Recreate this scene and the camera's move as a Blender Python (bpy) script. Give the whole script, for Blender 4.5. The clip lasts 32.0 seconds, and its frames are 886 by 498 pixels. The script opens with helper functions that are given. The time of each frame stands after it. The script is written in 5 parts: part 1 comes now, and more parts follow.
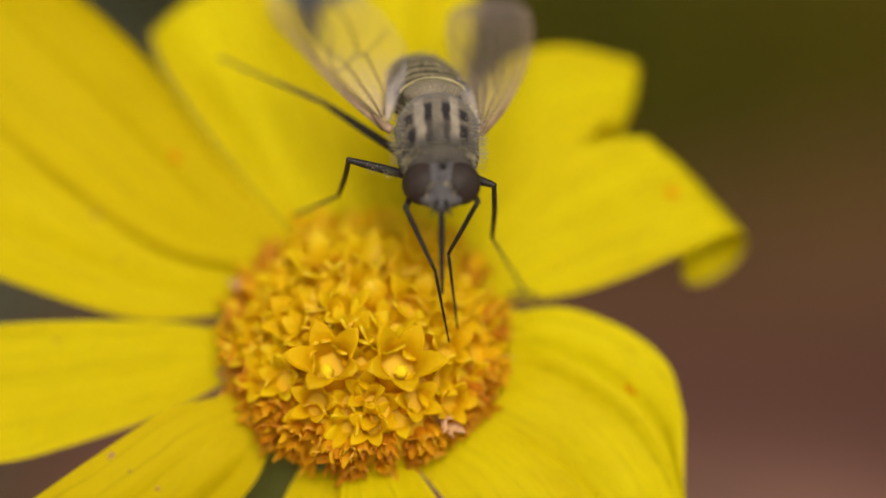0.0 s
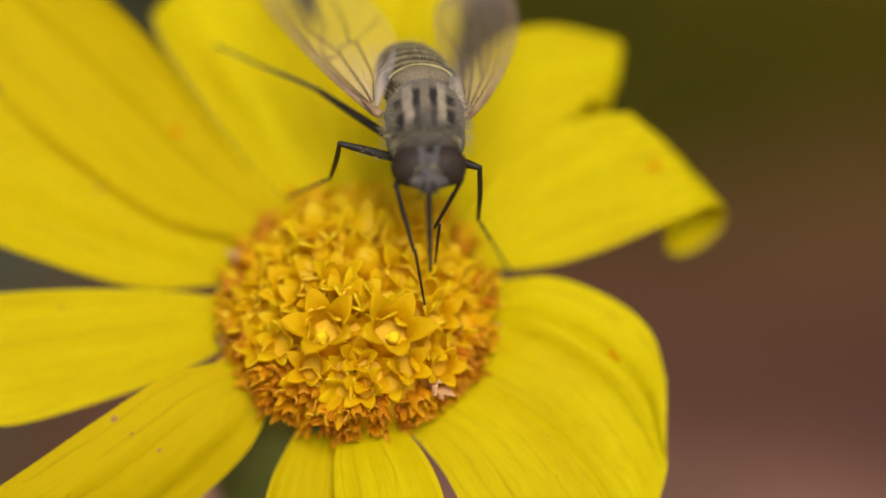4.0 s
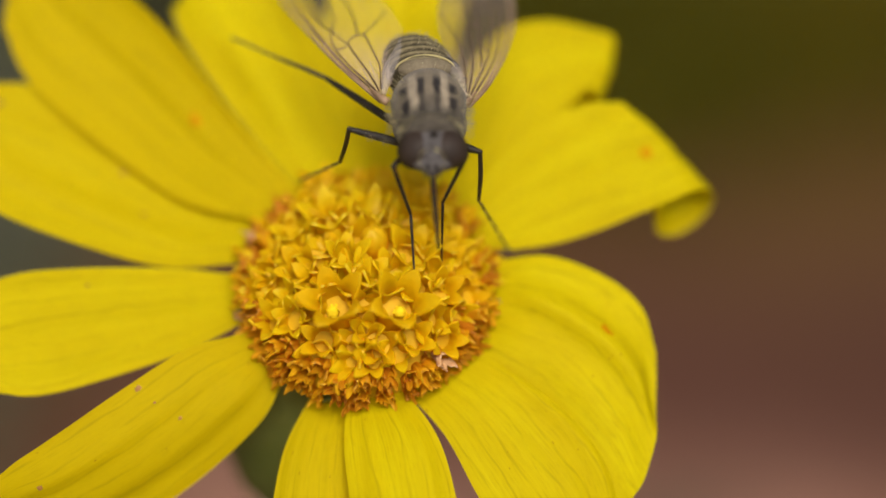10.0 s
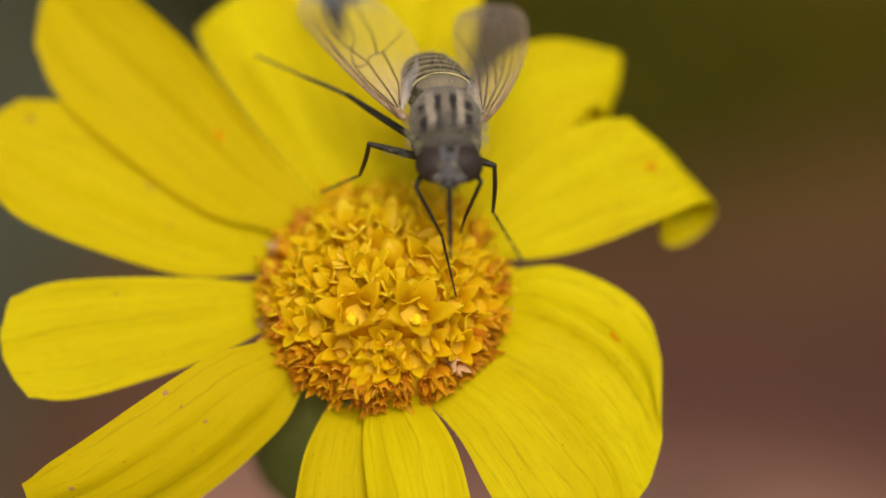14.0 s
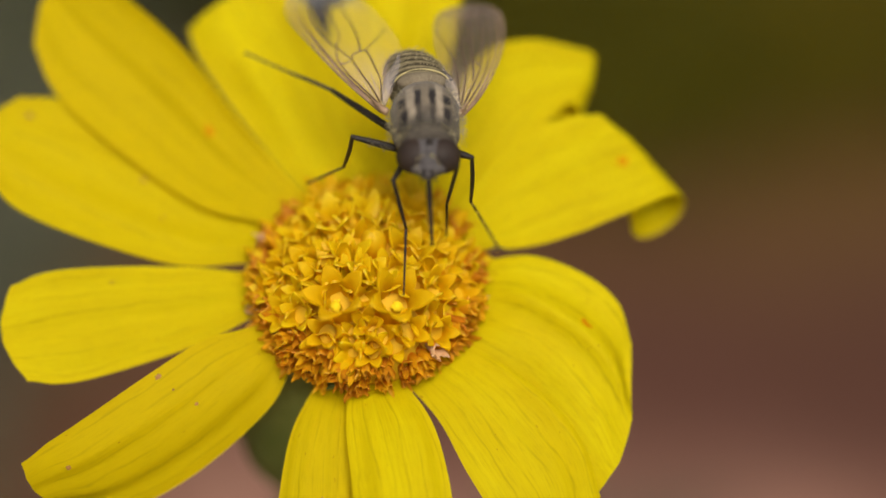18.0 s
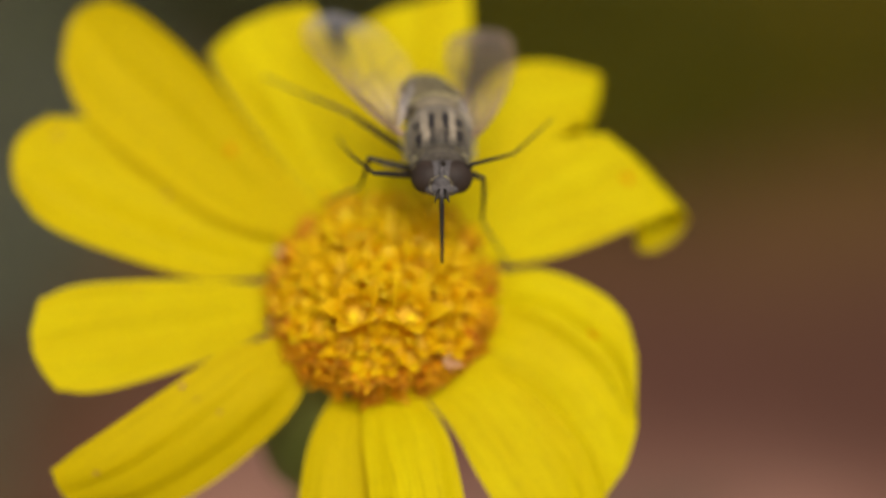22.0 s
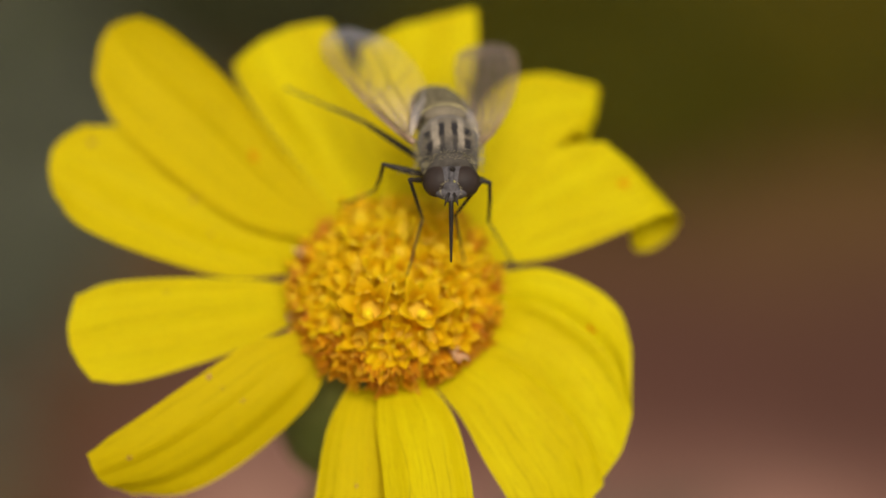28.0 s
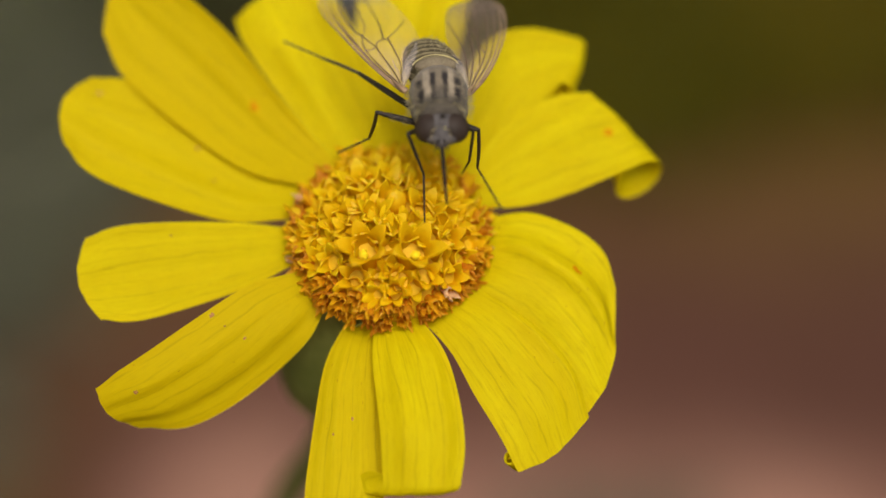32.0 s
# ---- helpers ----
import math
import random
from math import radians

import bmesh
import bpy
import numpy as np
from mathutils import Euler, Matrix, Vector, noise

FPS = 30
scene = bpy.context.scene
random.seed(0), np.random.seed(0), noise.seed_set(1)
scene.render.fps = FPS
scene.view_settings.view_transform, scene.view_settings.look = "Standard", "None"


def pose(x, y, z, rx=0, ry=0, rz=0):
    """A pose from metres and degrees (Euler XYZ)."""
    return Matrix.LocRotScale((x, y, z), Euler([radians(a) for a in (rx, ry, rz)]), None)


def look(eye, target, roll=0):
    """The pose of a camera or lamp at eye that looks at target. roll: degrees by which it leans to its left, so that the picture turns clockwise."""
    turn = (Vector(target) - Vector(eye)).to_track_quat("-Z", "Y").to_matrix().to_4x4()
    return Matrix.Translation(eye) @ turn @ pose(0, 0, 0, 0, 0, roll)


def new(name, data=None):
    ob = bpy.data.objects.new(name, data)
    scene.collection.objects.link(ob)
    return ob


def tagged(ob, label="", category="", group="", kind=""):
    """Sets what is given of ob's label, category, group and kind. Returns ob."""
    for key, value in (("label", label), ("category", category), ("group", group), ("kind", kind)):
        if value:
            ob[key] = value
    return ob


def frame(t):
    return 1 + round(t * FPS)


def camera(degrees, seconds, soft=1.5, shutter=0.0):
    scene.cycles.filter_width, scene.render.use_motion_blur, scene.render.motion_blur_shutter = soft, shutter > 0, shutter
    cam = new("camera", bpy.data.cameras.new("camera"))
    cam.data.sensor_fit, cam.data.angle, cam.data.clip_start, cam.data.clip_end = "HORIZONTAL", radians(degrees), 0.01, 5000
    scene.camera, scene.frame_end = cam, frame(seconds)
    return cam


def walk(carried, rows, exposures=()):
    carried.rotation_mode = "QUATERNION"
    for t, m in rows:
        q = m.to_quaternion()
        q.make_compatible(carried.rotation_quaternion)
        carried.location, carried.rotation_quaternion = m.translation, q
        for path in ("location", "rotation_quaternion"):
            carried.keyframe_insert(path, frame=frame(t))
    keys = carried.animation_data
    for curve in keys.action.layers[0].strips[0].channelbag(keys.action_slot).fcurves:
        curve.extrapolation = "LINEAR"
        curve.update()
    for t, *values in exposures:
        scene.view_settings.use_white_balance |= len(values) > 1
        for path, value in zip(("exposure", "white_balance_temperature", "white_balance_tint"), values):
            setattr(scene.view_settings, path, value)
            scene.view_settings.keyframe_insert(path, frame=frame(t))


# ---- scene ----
# Macro view: a bee fly feeding on a yellow daisy. Lengths below are millimetres in the flower's
# own view frame (u right, v up, w towards the lens), turned into metres by V().
cam = camera(20.0, 32.0, 1.6)
VIEW = pose(0, 0, 0.25, 45, 0, 0)
MM = Matrix.Scale(0.001, 4)
# seconds, u, v, w of the lens
ROWS = [
    (0, 3.216, 4.129, 103.36),
    (0.5, 3.503, 3.524, 103.83),
    (1, 3.174, 4.040, 104.15),
    (1.5, 3.867, 3.687, 104.72),
    (2, 3.821, 3.479, 105.18),
    (2.5, 4.028, 3.291, 105.65),
    (3, 4.054, 2.999, 106.05),
    (3.5, 3.580, 3.040, 106.65),
    (5.5, 3.754, 2.320, 108.67),
    (6, 3.351, 2.451, 109.25),
    (6.5, 3.602, 2.021, 109.86),
    (7, 3.106, 2.445, 110.56),
    (7.5, 3.596, 1.966, 111.03),
    (8, 3.063, 2.505, 111.42),
    (8.5, 3.526, 2.205, 112.39),
    (9, 3.358, 2.148, 112.65),
    (9.5, 3.087, 2.261, 113.51),
    (10, 3.453, 2.037, 114.08),
    (10.5, 3.010, 2.502, 114.60),
    (11, 3.523, 1.970, 115.32),
    (11.5, 3.362, 2.178, 115.79),
    (12, 3.378, 2.169, 116.65),
    (12.5, 3.260, 2.060, 117.15),
    (13, 2.851, 2.489, 117.74),
    (13.5, 3.694, 1.658, 118.59),
    (14, 2.783, 2.522, 118.98),
    (14.5, 3.518, 1.831, 119.91),
    (15, 3.136, 2.452, 120.18),
    (15.5, 2.914, 2.165, 121.33),
    (17.5, 3.534, 2.218, 123.58),
    (18, 3.769, 2.058, 124.68),
    (18.5, 3.313, 2.406, 124.19),
    (19, 2.757, 2.950, 124.22),
    (19.5, 3.501, 2.424, 124.93),
    (20, 2.412, 3.394, 126.00),
    (20.5, 3.143, 3.187, 126.33),
    (21, 2.778, 3.253, 127.63),
    (21.5, 1.897, 4.690, 128.14),
    (22, 3.130, 2.788, 129.77),
    (22.5, 2.164, 4.033, 129.90),
    (23, 2.318, 4.024, 130.54),
    (23.5, 2.248, 3.619, 131.96),
    (24, 2.538, 3.703, 132.29),
    (24.5, 2.514, 3.467, 133.47),
    (25, 2.420, 3.700, 134.18),
    (25.5, 2.454, 3.555, 135.17),
    (27.5, 2.688, 3.071, 138.35),
    (28, 2.665, 2.796, 139.27),
    (28.5, 2.521, 2.815, 140.13),
    (29, 2.681, 2.318, 140.83),
    (29.5, 2.739, 1.770, 141.76),
    (30, 2.728, 1.264, 142.48),
    (30.5, 2.973, 0.505, 143.32),
    (31, 2.805, 0.221, 144.03),
    (31.5, 2.829, -0.102, 144.94),
    (32, 3.105, -0.370, 145.80),
]
walk(cam, [(t, VIEW @ pose(u / 1000, v / 1000, w / 1000)) for t, u, v, w in ROWS])
cam.data.dof.use_dof = True
cam.data.dof.aperture_fstop = 9.5

# ---------------------------------------------------------------- world and light
world = bpy.data.worlds.new("World")
scene.world = world
world.use_nodes = True
sky = world.node_tree.nodes.new("ShaderNodeTexSky")
sky.sky_type, sky.sun_disc = "NISHITA", False
sky.sun_elevation, sky.sun_rotation = radians(66.4), radians(164)
sky.air_density, sky.dust_density, sky.ozone_density = 1.0, 8.0, 0.5
world.node_tree.nodes["Background"].inputs[1].default_value = 0.095
world.node_tree.links.new(sky.outputs[0], world.node_tree.nodes["Background"].inputs[0])
sun = new("sun", bpy.data.lights.new("sun", "SUN"))
sun.data.energy, sun.data.angle, sun.data.color = 2.0, radians(30), (1.0, 0.95, 0.86)
sun.matrix_basis = look((0.12, -0.42, 1.0), (0, 0, 0.0))
scene.view_settings.exposure = -0.05


# ---------------------------------------------------------------- helpers
def V(p):
    return VIEW @ Vector((p[0] / 1000, p[1] / 1000, p[2] / 1000))


WORLD_OF = {}


def empty_at(name, m):
    ob = new(name)
    ob.matrix_basis = m
    ob.empty_display_size = 0.004
    WORLD_OF[ob] = m
    return ob


def part(name, bm, material, parent=None, label="", base=None, at=None, smooth=True):
    """Links a bmesh whose coordinates are mm in the frame base (metres) as one mesh; at: its own pose in the parent's space."""
    base = VIEW if base is None else base
    own = WORLD_OF[parent] if parent else Matrix()
    if at is not None:
        own = own @ at
    bmesh.ops.transform(bm, matrix=own.inverted() @ base @ MM, verts=bm.verts)
    me = bpy.data.meshes.new(name)
    bm.to_mesh(me)
    bm.free()
    if smooth:
        me.polygons.foreach_set("use_smooth", [True] * len(me.polygons))
    me.materials.append(material)
    ob = new(name, me)
    ob.parent = parent
    if at is not None:
        ob.matrix_basis = at
    WORLD_OF[ob] = own
    if label:
        ob["label"] = label
    return ob


def tube(bm, pts, radii, sides=10, caps=True):
    """A round rod along pts, with a radius at each."""
    pts = [Vector(p) for p in pts]
    rings, last = [], None
    for i, p in enumerate(pts):
        t = (pts[min(i + 1, len(pts) - 1)] - pts[max(i - 1, 0)]).normalized()
        x = t.orthogonal().normalized() if last is None else (last - t * last.dot(t)).normalized()
        last = x
        y = t.cross(x)
        r = radii[i] if hasattr(radii, "__len__") else radii
        rings.append([bm.verts.new(p + (x * math.cos(a) + y * math.sin(a)) * r)
                      for a in (2 * math.pi * k / sides for k in range(sides))])
    for a, b in zip(rings, rings[1:]):
        for k in range(sides):
            bm.faces.new((a[k], a[(k + 1) % sides], b[(k + 1) % sides], b[k]))
    if caps:
        bm.faces.new(rings[0][::-1])
        bm.faces.new(rings[-1])
    return bm


def curve(points, n):
    """n points on a smooth line through the given ones."""
    p = [Vector(q) for q in points]
    p = [p[0] * 2 - p[1], *p, p[-1] * 2 - p[-2]]
    out = []
    for i in range(n):
        f = i / (n - 1) * (len(p) - 3)
        k = min(int(f), len(p) - 4)
        t = f - k
        a, b, c, d = p[k:k + 4]
        out.append(0.5 * (2 * b + (c - a) * t + (2 * a - 5 * b + 4 * c - d) * t ** 2 + (3 * b - a - 3 * c + d) * t ** 3))
    return out


def ellipsoid(bm, centre, radii, turn=None, seg=32, rings=20, bend=None):
    turn = turn or Matrix()
    m = Matrix.Translation(centre) @ turn @ Matrix.Diagonal((*radii, 1))
    made = bmesh.ops.create_uvsphere(bm, u_segments=seg, v_segments=rings, radius=1.0)["verts"]
    for v in made:
        if bend:
            v.co = bend(v.co)
        v.co = m @ v.co
    return bm


def smoothstep(a, b, x):
    t = max(0.0, min(1.0, (x - a) / (b - a)))
    return t * t * (3 - 2 * t)


# ---------------------------------------------------------------- materials
def material(name):
    m = bpy.data.materials.new(name)
    m.use_nodes = True
    n = m.node_tree.nodes
    return m, n, m.node_tree.links, n["Principled BSDF"]


def node(n, kind, **inputs):
    x = n.new(kind)
    for key, value in inputs.items():
        x.inputs[key.replace("_", " ")].default_value = value
    return x


def ramp(n, links, source, stops):
    r = n.new("ShaderNodeValToRGB")
    while len(r.color_ramp.elements) < len(stops):
        r.color_ramp.elements.new(0.5)
    for e, (p, c) in zip(r.color_ramp.elements, stops):
        e.position, e.color = p, (*c, 1)
    links.new(source, r.inputs[0])
    return r.outputs[0]


def mixed(n, links, fac, a, b, kind="MIX"):
    x = n.new("ShaderNodeMix")
    x.data_type, x.blend_type = "RGBA", kind
    for socket, value in ((x.inputs[0], fac), (x.inputs[6], a), (x.inputs[7], b)):
        if hasattr(value, "is_linked"):
            links.new(value, socket)
        else:
            socket.default_value = value if not isinstance(value, tuple) else (*value, 1)
    return x.outputs[2]


def noise_node(n, links, scale, detail=4, vector=None, stretch=None, rough=0.55):
    x = node(n, "ShaderNodeTexNoise", Scale=scale, Detail=detail, Roughness=rough)
    if vector is not None:
        if stretch:
            m = n.new("ShaderNodeMapping")
            m.inputs["Scale"].default_value = stretch
            links.new(vector, m.inputs["Vector"])
            vector = m.outputs[0]
        links.new(vector, x.inputs["Vector"])
    return x.outputs[0]


def bump(n, links, bsdf, height, strength, distance):
    b = node(n, "ShaderNodeBump", Strength=strength, Distance=distance)
    links.new(height, b.inputs["Height"])
    links.new(b.outputs[0], bsdf.inputs["Normal"])


def thin(m, n, links, bsdf, colour, share):
    """Lets part of the light through a thin leaf."""
    t = n.new("ShaderNodeBsdfTranslucent")
    links.new(colour, t.inputs["Color"])
    mix = n.new("ShaderNodeMixShader")
    mix.inputs[0].default_value = share
    links.new(bsdf.outputs[0], mix.inputs[1])
    links.new(t.outputs[0], mix.inputs[2])
    links.new(mix.outputs[0], n["Material Output"].inputs["Surface"])


def petal_material():
    m, n, links, bsdf = material("yellow_petal")
    uv = n.new("ShaderNodeTexCoord").outputs["UV"]
    info = n.new("ShaderNodeObjectInfo")
    shift = n.new("ShaderNodeVectorMath")
    shift.operation = "ADD"
    comb = n.new("ShaderNodeCombineXYZ")
    mult = node(n, "ShaderNodeMath")
    mult.operation = "MULTIPLY"
    mult.inputs[1].default_value = 37.0
    links.new(info.outputs["Random"], mult.inputs[0])
    links.new(mult.outputs[0], comb.inputs[0])
    links.new(mult.outputs[0], comb.inputs[2])
    links.new(uv, shift.inputs[0])
    links.new(comb.outputs[0], shift.inputs[1])
    p = shift.outputs[0]
    streak = noise_node(n, links, 1.0, 5, p, (42, 1.6, 1))
    broad = noise_node(n, links, 1.0, 3, p, (3.0, 1.6, 1))
    fine = noise_node(n, links, 1.0, 3, p, (150, 9, 1))
    col = ramp(n, links, streak, [(0.2, (0.71, 0.570, 0.002)), (0.5, (0.82, 0.71, 0.003)), (0.8, (0.89, 0.80, 0.008))])
    col = mixed(n, links, ramp(n, links, broad, [(0.35, (0, 0, 0)), (0.7, (0.75, 0.75, 0.75))]), col, (0.73, 0.575, 0.002))
    # object colour sets how much painted shade, a darker gold, is mixed in
    col = mixed(n, links, info.outputs["Color"], col, (0.70, 0.535, 0.002))
    # dark veins
    sep = n.new("ShaderNodeSeparateXYZ")
    links.new(uv, sep.inputs[0])
    wob = noise_node(n, links, 1.0, 2, p, (5, 3.5, 1))
    add = n.new("ShaderNodeMath")
    add.operation = "MULTIPLY_ADD"
    add.inputs[1].default_value = 0.16
    links.new(wob, add.inputs[0])
    links.new(sep.outputs[0], add.inputs[2])
    wave = n.new("ShaderNodeMath")
    wave.operation = "MULTIPLY"
    wave.inputs[1].default_value = 2 * math.pi * 6
    links.new(add.outputs[0], wave.inputs[0])
    cosn = n.new("ShaderNodeMath")
    cosn.operation = "COSINE"
    links.new(wave.outputs[0], cosn.inputs[0])
    vein = ramp(n, links, cosn.outputs[0], [(0.90, (0, 0, 0)), (1.0, (0.5, 0.5, 0.5))])
    breaks = ramp(n, links, noise_node(n, links, 1.0, 3, p, (9, 5, 1)), [(0.36, (0, 0, 0)), (0.62, (0.9, 0.9, 0.9))])
    vein = mixed(n, links, 1.0, vein, breaks, "MULTIPLY")
    col = mixed(n, links, vein, col, (0.42, 0.30, 0.004))
    fleck = ramp(n, links, noise_node(n, links, 1.0, 4, p, (110, 14, 1)), [(0.52, (0, 0, 0)), (0.72, (0.55, 0.55, 0.55))])
    col = mixed(n, links, fleck, col, (0.58, 0.43, 0.003))
    # brown specks
    speck = noise_node(n, links, 1.0, 2, p, (24, 26, 1))
    speck = ramp(n, links, speck, [(0.735, (0, 0, 0)), (0.76, (0.7, 0.7, 0.7))])
    col = mixed(n, links, speck, col, (0.42, 0.20, 0.01))
    links.new(col, bsdf.inputs["Base Color"])
    bsdf.inputs["Roughness"].default_value = 0.5
    bsdf.inputs["Specular IOR Level"].default_value = 0.05
    h = mixed(n, links, 0.5, streak, fine)
    bump(n, links, bsdf, h, 0.35, 0.0002)
    thin(m, n, links, bsdf, col, 0.36)
    return m


def simple(name, a, b, scale, rough=0.5, bump_by=0.2, depth=0.0001, spec=0.4, thin_by=0.0, sheen=0.0, random_by=0.0, random_to=None):
    """A surface whose colour wanders between a and b at two scales."""
    m, n, links, bsdf = material(name)
    co = n.new("ShaderNodeTexCoord").outputs["Object"]
    big = noise_node(n, links, scale, 3, co)
    small = noise_node(n, links, scale * 7, 4, co)
    f = mixed(n, links, 0.4, big, small)
    col = ramp(n, links, f, [(0.35, a), (0.65, b)])
    if random_to:
        info = n.new("ShaderNodeObjectInfo")
        f2 = ramp(n, links, info.outputs["Random"], [(0.0, (0, 0, 0)), (1.0, (random_by,) * 3)])
        col = mixed(n, links, f2, col, random_to)
    links.new(col, bsdf.inputs["Base Color"])
    bsdf.inputs["Roughness"].default_value = rough
    bsdf.inputs["Specular IOR Level"].default_value = spec
    bsdf.inputs["Sheen Weight"].default_value = sheen
    bump(n, links, bsdf, small, bump_by, depth)
    if thin_by:
        thin(m, n, links, bsdf, col, thin_by)
    return m


PETAL = petal_material()
def floret_material(name, tube_colour, lobe, tip, random_to, random_by):
    """Deep in the tube, lighter on the lobes; each floret a little different."""
    m, n, links, bsdf = material(name)
    co = n.new("ShaderNodeTexCoord").outputs["Object"]
    sep = n.new("ShaderNodeSeparateXYZ")
    links.new(co, sep.inputs[0])
    zz = n.new("ShaderNodeMapRange")
    zz.inputs["From Min"].default_value, zz.inputs["From Max"].default_value = -0.0006, 0.0012
    links.new(sep.outputs[2], zz.inputs["Value"])
    col = ramp(n, links, zz.outputs[0], [(0.1, tube_colour), (0.5, lobe), (0.9, tip)])
    small = noise_node(n, links, 4000, 4, co)
    info = n.new("ShaderNodeObjectInfo")
    col = mixed(n, links, ramp(n, links, info.outputs["Random"], [(0.2, (0, 0, 0)), (1.0, (random_by,) * 3)]), col, random_to)
    col = mixed(n, links, 0.35, col, ramp(n, links, small, [(0.3, (0.86, 0.80, 0.75)), (0.7, (1.05, 1.05, 1.05))]), "MULTIPLY")
    links.new(col, bsdf.inputs["Base Color"])
    bsdf.inputs["Roughness"].default_value = 0.45
    bsdf.inputs["Specular IOR Level"].default_value = 0.3
    bump(n, links, bsdf, small, 0.3, 0.00006)
    thin(m, n, links, bsdf, col, 0.46)
    return m


FLORET = floret_material("yellow_floret", (0.87, 0.60, 0.002), (0.91, 0.66, 0.003), (0.93, 0.735, 0.005), (0.91, 0.56, 0.002), 0.6)
BUD = floret_material("orange_yellow_bud", (0.94, 0.54, 0.004), (0.96, 0.66, 0.006), (0.96, 0.74, 0.009), (0.94, 0.56, 0.005), 0.5)
OLD = floret_material("orange_old_floret", (0.70, 0.26, 0.004), (0.86, 0.43, 0.006), (0.92, 0.58, 0.010), (0.66, 0.22, 0.010), 0.8)
PALE = simple("pale_dried_floret", (0.72, 0.36, 0.12), (0.86, 0.62, 0.36), 1400, 0.5, 0.4, 0.0001, 0.4, 0.2)
ANTHER = simple("yellow_pollen", (0.90, 0.66, 0.006), (0.95, 0.76, 0.02), 2500, 0.8, 0.8, 0.0001, 0.2)
DISC = simple("orange_receptacle", (0.72, 0.43, 0.004), (0.78, 0.50, 0.006), 600, 0.7)
SPOT = simple("orange_stain", (0.70, 0.31, 0.001), (0.58, 0.22, 0.001), 900, 0.7, spec=0.05)
SPECK = simple("brown_blemish", (0.42, 0.20, 0.03), (0.30, 0.14, 0.03), 900, 0.6)
STEM = simple("green_stem", (0.16, 0.20, 0.04), (0.26, 0.30, 0.075), 300, 0.55, 0.3, 0.0002)
SEPAL = simple("green_sepal", (0.15, 0.19, 0.035), (0.24, 0.28, 0.065), 300, 0.55, 0.3, 0.0002)


# ---------------------------------------------------------------- ground and far plants
def ground():
    m, n, links, bsdf = material("red_brown_soil")
    co = n.new("ShaderNodeTexCoord").outputs["Object"]
    sep = n.new("ShaderNodeSeparateXYZ")
    links.new(co, sep.inputs[0])
    big = noise_node(n, links, 9.0, 3, co)
    mid = noise_node(n, links, 40.0, 5, co)
    fine = noise_node(n, links, 500.0, 5, co)
    # brightly lit ground painted as pale pinkish patches in red-brown soil
    patches = []
    for px, py, rx, ry in ((0.040, 0.158, 0.106, 0.051), (-0.034, 0.168, 0.036, 0.050), (0.035, 0.208, 0.200, 0.075)):
        place = n.new("ShaderNodeMapping")
        place.vector_type = "POINT"
        place.inputs["Location"].default_value = (-px / rx, -py / ry, 0)
        place.inputs["Scale"].default_value = (1 / rx, 1 / ry, 0)
        links.new(co, place.inputs[0])
        ball = n.new("ShaderNodeTexGradient")
        ball.gradient_type = "SPHERICAL"
        links.new(place.outputs[0], ball.inputs[0])
        patches.append(ball.outputs["Fac"])
    both = n.new("ShaderNodeMath")
    both.operation = "MAXIMUM"
    links.new(patches[0], both.inputs[0])
    links.new(patches[1], both.inputs[1])
    red = n.new("ShaderNodeMath")
    red.operation = "MULTIPLY_ADD"
    red.inputs[1].default_value = 0.30
    links.new(patches[2], red.inputs[0])
    links.new(both.outputs[0], red.inputs[2])
    edge = n.new("ShaderNodeMath")
    edge.operation = "MULTIPLY_ADD"
    edge.inputs[1].default_value = 0.5
    links.new(big, edge.inputs[0])
    links.new(red.outputs[0], edge.inputs[2])
    base = ramp(n, links, edge.outputs[0], [(0.26, (0.104, 0.057, 0.016)), (0.44, (0.092, 0.040, 0.026)), (0.64, (0.125, 0.058, 0.040)), (1.0, (0.365, 0.196, 0.138))])
    dark = ramp(n, links, mid, [(0.35, (0.62, 0.60, 0.58)), (0.65, (1.1, 1.1, 1.1))])
    col = mixed(n, links, 0.6, base, dark, "MULTIPLY")
    grain = ramp(n, links, fine, [(0.3, (0.7, 0.7, 0.7)), (0.7, (1.15, 1.15, 1.15))])
    col = mixed(n, links, 0.6, col, grain, "MULTIPLY")
    links.new(col, bsdf.inputs["Base Color"])
    bsdf.inputs["Roughness"].default_value = 0.9
    bsdf.inputs["Specular IOR Level"].default_value = 0.15
    bump(n, links, bsdf, mid, 0.5, 0.004)
    bm = bmesh.new()
    near = [-0.6 + 1.2 * i / 60 for i in range(61)]
    span = [-400, -60, -8, -2, *near, 2, 8, 60, 400]
    rows = []
    for y in span:
        row = []
        for x in span:
            inside = abs(x) < 0.61 and abs(y) < 0.61
            z = 0.006 * (noise.noise((x * 14, y * 14, 2.0))) + 0.003 * noise.noise((x * 45, y * 45, 5.0)) if inside else 0.0
            row.append(bm.verts.new((x * 1000, y * 1000, z * 1000)))
        rows.append(row)
    for a, b in zip(rows, rows[1:]):
        for k in range(len(span) - 1):
            bm.faces.new((a[k], a[k + 1], b[k + 1], b[k]))
    ob = part("ground", bm, m, base=Matrix())
    tagged(ob, "bare red-brown soil, with sunlit pinkish patches painted in", "soil", kind="structure")


ground()


